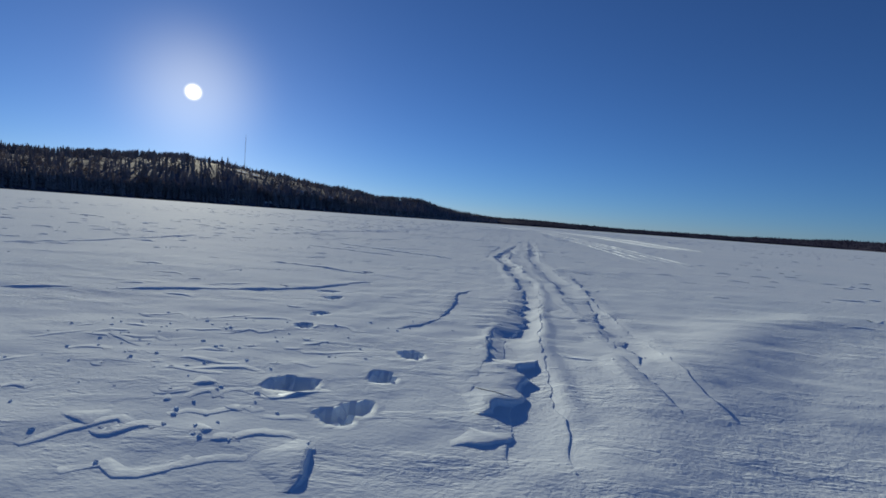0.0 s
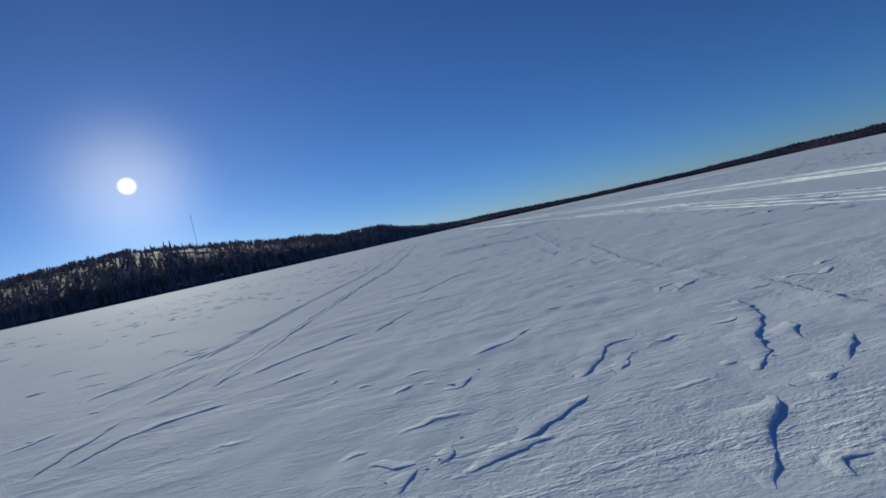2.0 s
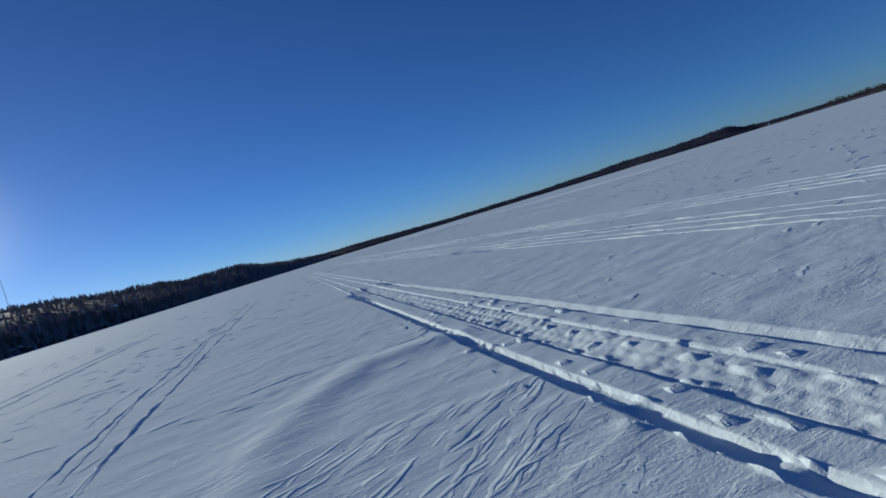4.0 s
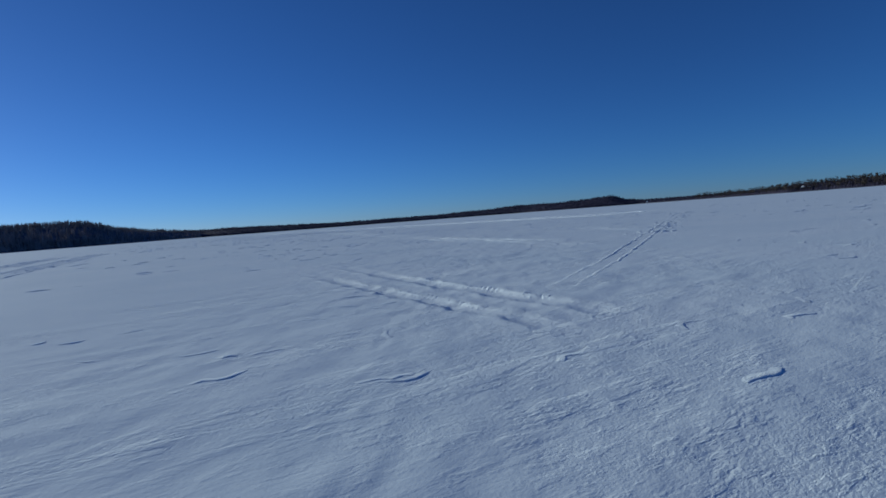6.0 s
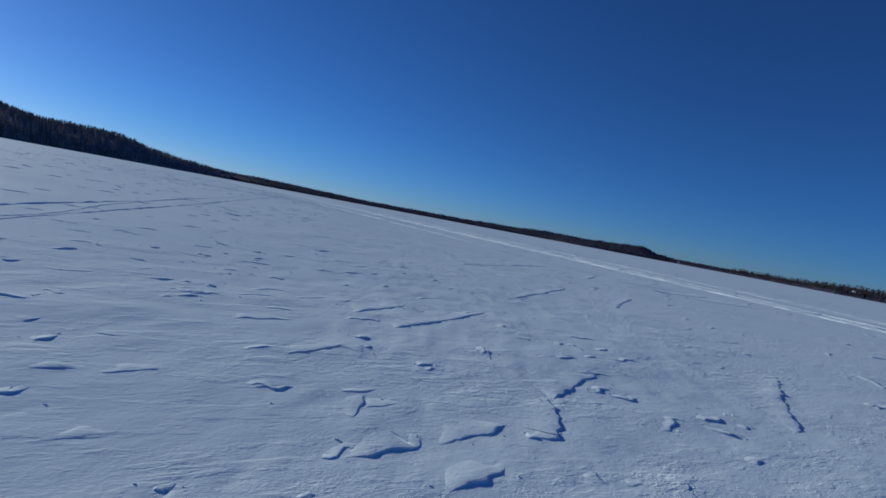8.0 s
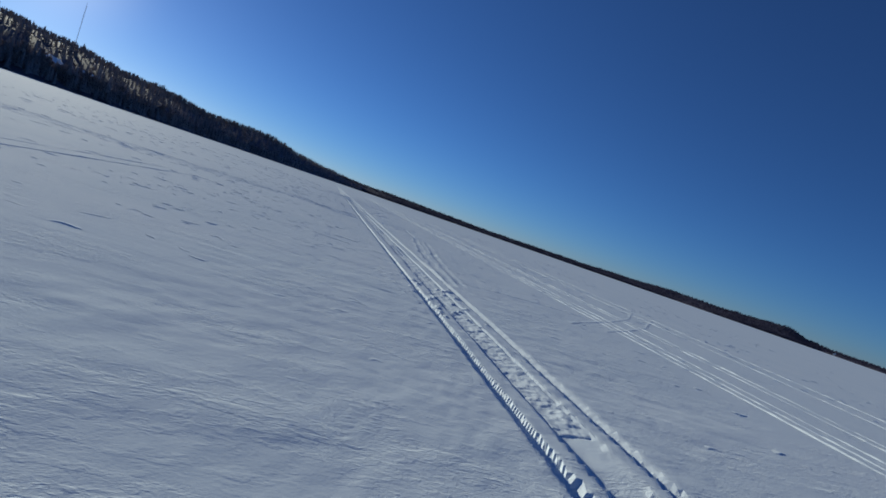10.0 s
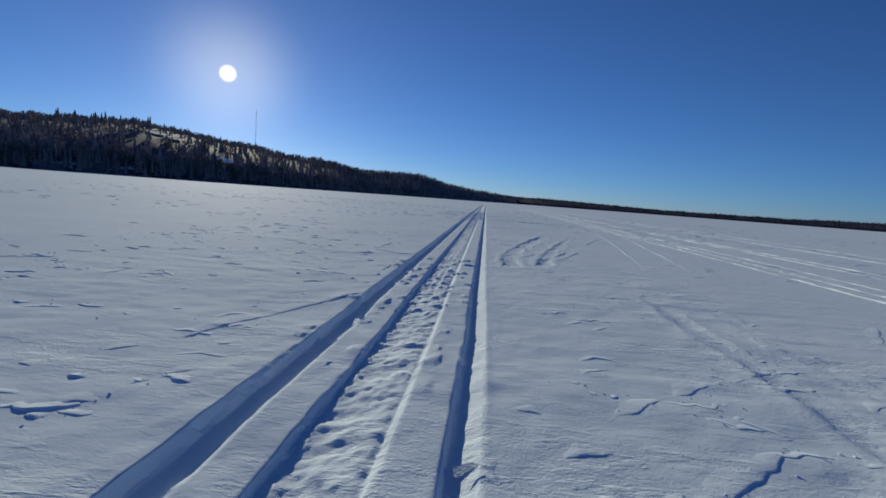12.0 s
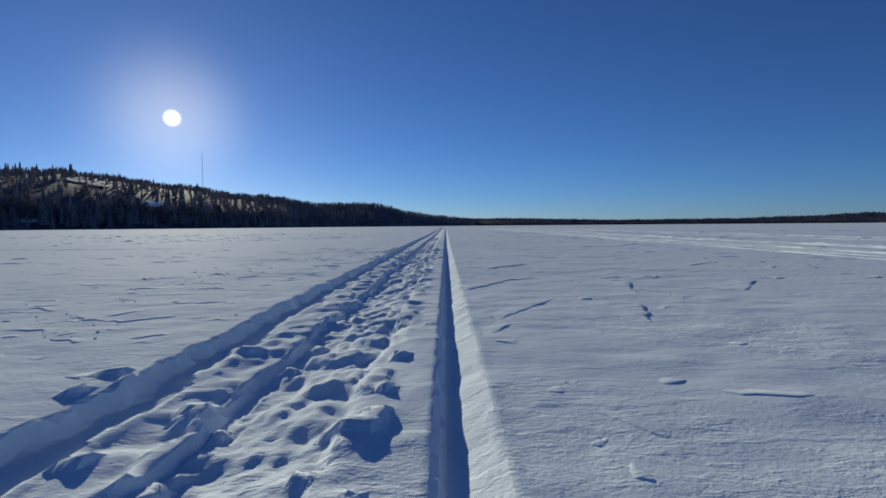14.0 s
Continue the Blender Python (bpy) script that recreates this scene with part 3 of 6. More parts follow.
ridge(3, -1.32, 24.53, -1.18, 24.58, -1.21, 24.70, -1.14, 24.87, -1.12, 25.07, -1.08, 25.34)
ridge(2.9, -0.91, 24.50, -0.84, 24.50, -0.78, 24.53)
ridge(2.9, -0.70, 24.45, -0.61, 24.54, -0.55, 24.63, -0.38, 24.62)
ridge(2.6, -2.12, 25.51, -2.02, 25.76, -1.91, 26.04, -1.71, 26.42, -1.67, 27.02)
ridge(2.5, -2.11, 25.34, -1.91, 25.35)
ridge(2.6, -1.96, 25.63, -1.85, 25.95)
ridge(2.4, -0.79, 24.91, -0.63, 24.98, -0.55, 25.06)
ridge(2.5, -1.12, 25.40, -1.07, 26.00, -1.05, 26.36)
ridge(2.5, -1.52, 25.35, -1.42, 25.69)
ridge(2.4, -0.59, 25.16, -0.44, 25.27, -0.26, 25.33)
ridge(2.4, -0.29, 25.46, -0.16, 25.82)
ridge(2.4, -0.11, 25.07, 0.11, 25.46)
ridge(2.4, -0.38, 24.84, -0.30, 24.92)
ridge(3.2, -2.54, 25.83, -2.43, 26.30, -2.12, 26.73, -1.73, 27.51, -1.49, 28.54, -1.45, 31.18)
ridge(3.4, -3.14, 26.51, -2.95, 26.85, -2.58, 27.50, -2.21, 28.61, -2.04, 31.16)
ridge(3.4, -0.27, 29.37, -0.06, 29.73)
ridge(2.9, 0.06, 26.24, 0.31, 26.57)
ridge(3, 0.54, 26.55, 0.68, 26.57)
ridge(3.4, -1.23, 27.73, -1.21, 27.96)
ridge(3.4, 0.09, 27.62, 0.57, 28.34, 0.99, 29.64)
ridge(3.4, 1.63, 27.87, 1.74, 28.10)
ridge(3.4, -8.61, 32.64, -8.56, 34.09, -8.20, 35.88)
ridge(3.4, -14.39, 39.14, -14.86, 42.21)
ridge(3.2, 3.54, 33.64, 3.14, 30.82)
ridge(2.4, 2.59, 27.94, 2.50, 26.82, 2.36, 25.86, 2.27, 25.40, 2.18, 25.06, 2.24, 25.05)
ridge(2.5, 2.97, 28.40, 2.85, 26.59, 2.65, 25.42)
ridge(3.3, 3.86, 28.96, 3.41, 27.56, 3.25, 26.63)
ridge(3.4, 3.66, 27.09, 3.60, 26.61)
ridge(2.4, 2.22, 24.71, 2.17, 24.41)
ridge(2.7, 2.65, 25.04, 2.62, 24.91)
ridge(2.5, 1.56, 24.88, 1.63, 24.98)
ridge(3.3, -0.45, 34.31, -0.25, 34.59, 0.00, 34.86, 0.36, 35.31)
ridge(2.6, -0.10, 33.73, 0.19, 33.96)
ridge(2.7, -1.88, 33.48, -1.73, 33.58, -1.63, 33.83)
ridge(2.5, -1.13, 32.76, -1.14, 33.12, -1.16, 33.66)
ridge(2.5, -0.95, 32.80, -0.87, 33.14, -0.66, 33.34, -0.34, 33.50)
ridge(2.7, -1.24, 34.01, -1.12, 34.36, -1.01, 34.81)
ridge(2.8, -2.19, 34.81, -1.99, 35.30, -1.73, 36.02, -1.40, 36.81)
ridge(2.7, -0.76, 34.09, -0.60, 34.56)
ridge(3.4, -1.94, 37.82, -1.40, 37.78)
ridge(3.4, 0.55, 37.58, 1.07, 37.69, 1.58, 38.94, 2.15, 39.36)
ridge(3.4, 0.53, 35.10, 0.93, 35.96)
ridge(2.5, 1.36, 33.24, 1.52, 33.32, 1.64, 33.37, 1.86, 33.63)
ridge(2.6, 2.10, 34.17, 2.21, 34.11)
ridge(2.4, 1.15, 32.67, 1.24, 32.65, 1.32, 32.80)
ridge(2.8, 1.40, 31.82, 1.53, 31.91, 1.68, 32.04, 1.76, 32.13)
ridge(2.9, 1.80, 32.36, 1.98, 32.53, 2.13, 32.77, 2.27, 32.78)
ridge(2.9, 2.00, 32.34, 2.16, 32.53)
ridge(3.4, 1.19, 31.69, 1.30, 31.73, 1.41, 31.77, 1.56, 31.81)
ridge(3.4, 1.09, 31.81, 1.16, 31.85, 1.14, 31.94)
ridge(3.4, 1.03, 31.80, 0.95, 31.65)
ridge(4.1, 3.10, 33.09, 2.92, 32.68, 2.69, 32.31, 2.46, 31.95)
ridge(3.9, 2.31, 31.73, 2.22, 31.56, 2.10, 31.36, 1.97, 31.20)
ridge(2.3, 2.54, 31.72, 2.62, 31.77)
ridge(2.3, 2.97, 32.13, 2.73, 31.84)
ridge(2.4, 2.95, 32.45, 2.81, 32.18)
ridge(3, 4.30, 39.63, 3.68, 36.43, 3.53, 35.15, 3.55, 34.62, 3.48, 33.73, 3.54, 33.22)
ridge(3.1, 3.08, 33.83, 3.39, 34.06)
ridge(2.9, 3.40, 32.89, 3.48, 32.82)
ridge(3.4, 3.40, 36.94, 3.30, 36.22)
ridge(3.3, 2.97, 34.55, 3.20, 34.58)
ridge(4.1, 2.82, 42.53, 2.94, 42.50, 3.34, 43.14)
ridge(3.9, 2.77, 41.64, 3.04, 41.70, 3.29, 41.93, 3.59, 42.53)
ridge(4.1, 3.99, 42.08, 4.56, 42.91, 5.12, 43.45)
ridge(4.2, 3.78, 42.82, 4.07, 43.05, 3.95, 42.58)
ridge(2.6, 2.08, 41.74, 2.36, 41.57, 2.66, 41.91)
ridge(2.7, 1.76, 42.27, 1.93, 42.21)
ridge(2.5, 1.49, 40.88, 1.64, 40.93)
ridge(2.5, 1.33, 40.80, 1.52, 40.66, 1.51, 40.82)
ridge(3.4, 2.05, 39.44, 2.11, 39.54, 2.23, 39.55)
ridge(3.4, 2.11, 39.42, 2.15, 39.25, 2.14, 39.13)
ridge(3.4, 2.30, 39.29, 2.42, 39.36)
ridge(3.6, 1.86, 40.26, 1.89, 39.97)
ridge(2.9, 1.53, 39.67, 1.61, 39.67)
ridge(2.8, 3.64, 40.95, 3.55, 40.23, 3.55, 39.89, 3.48, 39.58, 3.49, 39.41, 3.53, 39.18, 3.47, 39.05, 3.41, 38.79)
ridge(2.4, 4.13, 41.58, 3.94, 40.42, 3.92, 39.96, 3.92, 39.59, 3.92, 39.26)
ridge(2.7, 5.38, 49.12, 4.38, 43.30, 4.13, 41.58)
ridge(2.6, 4.60, 42.60, 4.59, 41.41, 4.54, 40.55)
ridge(2.9, 4.47, 43.52, 4.72, 43.57)
ridge(2.8, 0.89, 40.70, 1.02, 41.20)
ridge(3.1, 0.58, 41.29, 0.61, 41.45)
ridge(3, 0.74, 41.47, 1.05, 41.27)
ridge(2.4, 2.00, 39.81, 2.13, 39.94)
ridge(2.3, 2.70, 39.44, 2.80, 39.57)
ridge(3, 2.86, 47.23, 2.98, 47.44, 3.13, 47.66, 3.31, 47.96, 3.52, 48.28, 3.85, 48.49, 4.21, 48.72)
ridge(2.6, 2.83, 47.73, 3.09, 48.04, 3.33, 48.39, 3.77, 48.83, 3.97, 48.84)
ridge(2.3, 3.00, 47.18, 3.11, 47.27, 3.33, 47.38)
ridge(2.4, 3.34, 47.62, 3.73, 48.01)
ridge(2.4, 2.61, 47.56, 2.83, 47.73)
ridge(2.4, 2.52, 47.57, 2.61, 47.70)
ridge(4, 3.24, 46.93, 3.37, 47.04, 3.53, 47.19, 3.71, 47.55)
ridge(3.5, 4.56, 51.83, 4.42, 49.88, 4.39, 49.13, 4.38, 48.57, 4.35, 47.94)
ridge(3.4, 3.93, 47.74, 3.92, 47.46)
ridge(3.4, 3.83, 47.62, 4.02, 47.89, 4.27, 48.10)
ridge(4.1, 4.97, 48.22, 4.89, 47.85, 4.73, 47.64, 4.54, 47.47, 4.41, 47.39)
ridge(4.1, 4.92, 48.18, 4.84, 47.95, 4.56, 47.67, 4.37, 47.66)
ridge(4.1, 4.27, 47.46, 4.33, 47.44)
ridge(4.1, 4.21, 47.31, 4.29, 47.31)
ridge(3.9, 3.79, 46.49, 3.96, 46.68, 4.19, 46.84, 4.29, 47.00, 4.47, 47.11, 4.65, 47.36)
ridge(4.0, 4.39, 47.12, 4.60, 47.17, 4.68, 47.32)
ridge(3.2, 3.69, 46.57, 3.83, 46.72)
ridge(3.3, 3.92, 46.78, 4.11, 46.96)
ridge(3.4, 4.05, 47.30, 4.17, 47.25)
ridge(3.3, 3.72, 46.93, 3.88, 46.87)
ridge(3.2, 4.26, 46.91, 4.12, 46.64, 4.02, 46.60)
ridge(5.1, 4.10, 46.28, 4.20, 46.51, 4.26, 46.66, 4.33, 46.75)
ridge(5.1, 4.05, 46.44, 4.17, 46.54)
ridge(5.2, 4.46, 46.76, 4.59, 46.85, 4.79, 46.94, 4.85, 46.95)
ridge(4.3, 5.17, 48.35, 5.31, 48.56, 5.63, 48.74, 5.88, 49.10)
ridge(4.1, 4.97, 47.45, 4.94, 47.33, 5.02, 47.25)
ridge(3.9, 4.88, 46.91, 4.91, 46.69, 4.89, 46.50, 4.91, 46.38, 4.89, 46.23)
ridge(3.2, 4.32, 46.69, 4.30, 46.44, 4.30, 46.23, 4.32, 46.13)
ridge(3.3, 5.02, 47.17, 4.99, 46.93, 4.98, 46.70, 4.92, 46.63)
ridge(3.5, 5.24, 47.81, 5.61, 48.16)
ridge(3.8, 6.46, 49.08, 6.03, 48.48)
ridge(3.7, 5.92, 48.20, 6.17, 48.41)
ridge(2.9, 5.25, 52.17, 5.08, 50.55, 4.98, 49.22, 5.05, 48.67, 5.15, 48.66)
ridge(2.8, 5.07, 47.95, 5.04, 47.32, 5.16, 47.06)
ridge(3.4, -0.65, 51.23, -0.36, 51.94, -0.14, 53.19, 0.35, 54.54, -0.25, 67.77)
ridge(3.4, -0.19, 50.55, 0.01, 51.31, 0.04, 52.96)
ridge(3.4, 0.54, 50.01, 1.09, 49.83)
ridge(3.4, -8.73, 62.05, -8.41, 64.30)
ridge(3.4, -2.62, 59.50, -1.40, 60.61)
ridge(1.9, 1.87, 48.10, 2.42, 48.90, 3.10, 49.44, 3.52, 49.25)
ridge(1.9, 2.12, 47.97, 2.69, 48.61, 3.35, 49.06)
ridge(1.9, 2.34, 48.01, 2.91, 48.49)
ridge(3.6, 4.98, 54.74, 5.11, 55.08, 5.32, 55.48, 5.46, 56.03, 5.85, 57.42, 5.97, 57.99)
ridge(3.6, 5.31, 55.05, 5.47, 55.42, 5.76, 56.39, 5.96, 57.18)
ridge(3.2, 5.17, 56.10, 5.23, 56.80, 5.56, 58.04)
ridge(3.2, 4.57, 56.12, 4.70, 56.74, 5.01, 57.68)
ridge(3.1, 4.28, 55.46, 4.35, 55.87, 4.62, 56.06)
ridge(3, 5.12, 54.67, 5.28, 54.71, 5.38, 54.76)
ridge(4.2, 5.67, 54.93, 5.76, 54.73, 5.85, 54.94, 5.85, 55.18, 5.94, 55.50)
ridge(4.3, 6.07, 55.14, 6.16, 54.94, 6.16, 55.16)
ridge(4.5, 6.53, 56.44, 6.46, 55.96, 6.46, 55.71)
ridge(4.3, 6.71, 55.20, 6.66, 54.90)
ridge(4, 5.77, 54.18, 5.77, 54.01)
ridge(4.7, 7.65, 54.57, 7.53, 54.35, 7.30, 54.12, 7.13, 54.02, 7.01, 53.98)
ridge(4.7, 6.80, 53.93, 6.78, 53.87, 6.93, 53.98)
ridge(4.7, 6.46, 54.45, 6.48, 54.21, 6.55, 54.33)
ridge(2.9, 7.36, 54.00, 7.37, 53.90, 7.23, 53.83, 7.16, 53.73)
ridge(3.1, 7.97, 54.47, 7.83, 54.27)
ridge(3.3, 5.91, 56.63, 6.20, 57.43)
ridge(3.3, 6.12, 56.37, 6.39, 57.16)
ridge(3.2, 7.75, 55.49, 7.68, 55.01)
ridge(2.8, 6.38, 53.59, 6.43, 53.61, 6.41, 53.77, 6.39, 53.89)
ridge(2.8, 6.14, 53.82, 6.18, 53.64)
ridge(3.2, 2.97, 56.92, 3.57, 56.50, 4.04, 56.38)
ridge(3.4, -0.68, 64.28, -0.15, 65.96, 0.34, 66.53)
ridge(3.4, 1.28, 62.36, 1.53, 63.17)
ridge(3.4, 1.93, 65.88, 2.75, 67.13)
ridge(3.4, -2.01, 63.77, -1.37, 64.11)
ridge(3.4, 7.30, 58.64, 7.78, 58.58)
ridge(3.4, 7.74, 57.32, 8.06, 57.03)
ridge(3.4, 11.18, 60.49, 11.85, 60.87)
ridge(2.4, 8.56, 61.67, 8.64, 61.62)
ridge(2.3, 8.67, 61.04, 8.77, 61.09)
ridge(2.3, 8.83, 60.81, 8.97, 60.96)
ridge(2.3, 8.67, 61.24, 8.81, 61.32)
ridge(2.3, 8.32, 61.30, 8.43, 61.37)
ridge(2.4, 8.24, 61.59, 8.43, 61.69)
ridge(2.3, 9.07, 60.83, 9.12, 60.79)
ridge(2.4, 8.99, 61.35, 9.05, 61.31)
ridge(2.1, 7.78, 62.28, 8.20, 62.55)
ridge(2.1, 7.95, 62.18, 8.44, 62.50)
ridge(2.1, 8.41, 61.91, 8.92, 62.22)
ridge(2.1, 8.65, 62.05, 9.06, 62.33)
ridge(2, 8.59, 61.50, 9.14, 61.86)
ridge(1.9, 8.64, 61.36, 9.17, 61.66)
ridge(2.8, 7.40, 65.00, 7.79, 65.09)
ridge(2.8, 6.80, 64.61, 7.19, 64.46)
ridge(2.8, 6.30, 64.99, 6.62, 64.76)
ridge(2.9, 5.97, 65.05, 6.37, 65.21)
ridge(3.4, 11.39, 62.72, 11.44, 62.56)
ridge(3.4, 11.47, 63.06, 11.31, 62.71)
ridge(3.4, 1.51, 71.89, 1.56, 74.40)
ridge(3.4, 5.52, 64.24, 5.47, 65.13, 5.18, 68.41)
ridge(3.4, 5.85, 63.68, 5.80, 64.59)
ridge(2.6, 7.74, 65.76, 8.01, 65.61)
ridge(2.7, 7.33, 66.61, 7.45, 66.53)
ridge(2.7, 7.80, 66.57, 7.89, 66.53)
ridge(2.6, 8.16, 65.79, 8.28, 65.70)
ridge(2.6, 8.44, 66.51, 8.60, 66.40)
ridge(2.9, 7.40, 67.82, 7.58, 67.74)
ridge(2.4, 8.64, 64.87, 8.99, 64.89, 9.22, 65.24)
ridge(2.4, 10.63, 64.13, 10.57, 63.92)
ridge(2.3, 10.81, 63.29, 10.74, 63.18, 10.63, 63.13)
ridge(2.3, 10.23, 63.91, 10.14, 63.71)
ridge(2.3, 10.24, 64.09, 10.21, 63.94)
ridge(2.3, 10.65, 63.74, 10.58, 63.65)
ridge(3.4, 26.11, 93.63, 26.12, 93.75, 26.17, 93.89, 26.23, 93.95)
ridge(3.4, 25.87, 93.77, 25.94, 93.78, 25.96, 93.87)
ridge(3.4, 25.92, 93.68, 25.95, 93.68, 25.96, 93.76)
ridge(2.3, 25.69, 94.23, 25.71, 94.28, 25.71, 94.35)
ridge(2.4, 26.10, 94.85, 26.16, 94.90, 26.19, 95.11)
ridge(2.4, 25.51, 94.61, 25.59, 94.66)
ridge(2.4, 25.68, 94.84, 25.74, 95.03, 25.76, 95.08)
ridge(2, 26.36, 93.25, 26.42, 93.35, 26.50, 93.41, 26.60, 93.40)
ridge(2.2, 26.75, 93.72, 27.03, 93.71)
ridge(2.3, 26.26, 94.15, 26.40, 94.15)
ridge(2.2, 26.48, 93.74, 26.68, 93.79)
ridge(2.5, 27.20, 94.62, 27.20, 94.27, 27.28, 94.28)
ridge(1.6, 25.42, 96.73, 25.49, 96.69, 25.55, 96.74)
ridge(1.6, 25.50, 96.20, 25.57, 96.16, 25.63, 96.21)
ridge(1.6, 25.55, 95.87, 25.62, 95.83, 25.68, 95.88)
ridge(1.6, 25.60, 95.67, 25.67, 95.63, 25.73, 95.68)
ridge(1.6, 25.62, 95.34, 25.69, 95.30, 25.75, 95.35)
ridge(1.6, 25.67, 95.12, 25.74, 95.08, 25.80, 95.13)
ridge(2.5, 25.26, 95.19, 25.23, 95.58, 25.20, 96.29)
ridge(2.9, 24.70, 98.36, 24.67, 100.04, 24.52, 103.12)
ridge(2.2, 27.06, 93.13, 27.08, 93.10)
ridge(2.4, 27.55, 94.00, 27.49, 93.86)
ridge(2.7, 30.46, 94.95, 30.07, 94.61)
ridge(2.5, 28.80, 94.26, 29.22, 94.49)
ridge(2.7, 29.98, 95.43, 29.57, 94.89)
ridge(3.4, 26.07, 99.66, 26.54, 100.00)
ridge(3.4, 26.58, 99.22, 27.04, 99.29)
ridge(3.4, 26.99, 97.99, 27.29, 98.07)
ridge(3.4, 27.54, 97.52, 27.45, 96.83)
ridge(2.9, 27.06, 95.58, 27.32, 95.56)
ridge(3.4, 29.61, 98.15, 30.22, 98.83)
ridge(3.1, 28.41, 95.38, 28.71, 95.37)
ridge(2.7, 28.10, 94.19, 28.09, 94.08)
ridge(2.2, 27.54, 92.70, 27.55, 92.68)
ridge(2.2, 27.63, 92.61, 27.64, 92.58)
ridge(2.2, 27.50, 93.22, 27.42, 93.08)
ridge(3.3, 25.86, 96.80, 26.33, 97.45)
ridge(3.8, 29.67, 102.15, 29.80, 102.56, 30.07, 102.95)
ridge(3.9, 29.82, 102.68, 30.23, 102.82, 30.50, 103.29, 31.02, 104.15)
ridge(3.8, 30.03, 101.93, 30.29, 102.21, 30.55, 102.68, 30.94, 102.97, 31.33, 103.45)
ridge(3.7, 29.83, 101.43, 29.96, 101.48, 29.99, 101.69)
ridge(3.6, 30.14, 101.25, 30.28, 101.50, 30.53, 101.62, 30.79, 101.96)
ridge(4.3, 30.17, 104.15, 30.74, 104.77)
ridge(3.8, 29.16, 101.95, 29.23, 102.47)
ridge(2.4, 29.46, 100.99, 29.49, 101.32)
ridge(2.4, 29.60, 100.95, 29.70, 101.33)
ridge(2.4, 29.97, 100.96, 30.04, 100.96)
ridge(2.4, 29.39, 100.78, 29.40, 100.92)
ridge(2.7, 29.47, 103.22, 29.78, 103.76)
ridge(2.8, 29.82, 103.65, 30.06, 103.92)
ridge(3, 29.03, 104.98, 29.79, 106.28)
ridge(4.5, 30.82, 100.66, 30.82, 100.31, 30.76, 100.07, 30.67, 99.83)
ridge(4.4, 30.67, 99.67, 30.67, 99.55, 30.63, 99.43)
ridge(3.7, 31.08, 102.15, 31.04, 101.73, 30.89, 101.25)
ridge(4.3, 32.89, 110.56, 31.86, 105.50, 31.55, 104.24)
ridge(3, 31.92, 103.38, 31.62, 101.99, 31.44, 101.16, 31.34, 100.76)
ridge(3.4, 32.32, 103.85, 32.17, 102.66)
ridge(3.1, 31.88, 102.10, 31.71, 101.11, 31.73, 100.81)
ridge(2.8, 31.20, 99.94, 31.16, 99.71, 31.18, 99.51)
ridge(2.9, 31.60, 100.17, 31.50, 99.84, 31.54, 99.70)
ridge(2.3, 30.47, 99.97, 30.56, 99.98)
ridge(2.2, 29.91, 99.87, 29.93, 99.90)
ridge(2.3, 29.78, 100.25, 29.86, 100.27)
ridge(2.2, 30.00, 99.95, 30.09, 99.90)
ridge(2.7, 34.20, 101.36, 33.73, 100.76, 33.85, 100.55)
ridge(2.4, 33.04, 99.49, 32.64, 99.24)
ridge(2.3, 29.60, 100.23, 29.69, 100.20)
ridge(2.3, 31.56, 99.39, 31.54, 99.26, 31.61, 99.12)
ridge(3.6, 33.52, 107.53, 33.64, 107.51)
ridge(3.6, 33.73, 107.44, 33.96, 107.42)
ridge(3.5, 34.11, 107.19, 34.24, 107.21, 34.25, 107.32)
ridge(3.4, 34.49, 109.89, 35.13, 110.47, 35.72, 111.15, 36.83, 111.90)
ridge(3.3, 33.64, 109.30, 34.00, 109.52, 34.24, 109.71)
ridge(3.6, 35.25, 107.32, 35.25, 107.16)
ridge(3.6, 36.62, 106.67, 36.38, 106.42, 36.20, 106.18)
ridge(3.7, 36.35, 106.95, 36.21, 106.80)
ridge(3.9, 37.09, 107.32, 36.99, 107.11)
ridge(2.4, 35.34, 107.05, 35.68, 107.38, 36.02, 107.53)
ridge(2.5, 36.25, 107.39, 36.44, 107.42)
ridge(2.8, 37.92, 108.07, 39.13, 108.51)
ridge(3.2, 40.46, 109.78, 41.50, 110.14)
ridge(2.4, 36.73, 105.83, 36.66, 105.75)
ridge(2.8, 33.08, 108.06, 33.18, 108.29, 33.24, 108.39)
ridge(3, 33.27, 108.75, 33.47, 109.04)
ridge(3.4, 33.02, 109.61, 33.28, 110.92)
ridge(2.3, 33.40, 106.74, 33.42, 106.84)
ridge(2.1, 33.69, 106.27, 33.76, 106.30)
ridge(3, 34.98, 109.33, 35.04, 108.52)
ridge(3.4, 34.58, 112.03, 34.91, 112.30)
ridge(2.1, 33.64, 106.41, 33.72, 106.43)
ridge(2.2, 33.82, 106.59, 33.91, 106.65)
ridge(2.9, 37.18, 106.32, 37.09, 106.12)
ridge(3.9, 38.05, 112.90, 38.21, 112.92, 38.38, 112.95, 38.40, 113.06)
ridge(3.9, 38.34, 112.62, 38.49, 112.68, 38.62, 112.72, 38.67, 112.78)
ridge(4.7, 39.42, 113.46, 39.27, 113.20, 39.10, 112.96, 38.94, 112.98)
ridge(4.9, 39.42, 113.46, 39.71, 113.60, 40.17, 113.88)
ridge(3.3, 38.78, 115.27, 39.14, 115.49, 39.46, 115.72)
ridge(3.1, 37.80, 114.76, 38.06, 114.84, 38.20, 114.83)
ridge(3.1, 36.79, 114.40, 36.85, 114.50)
ridge(3, 37.11, 114.27, 37.22, 114.23)
ridge(2.4, 36.97, 113.72, 37.15, 113.75)
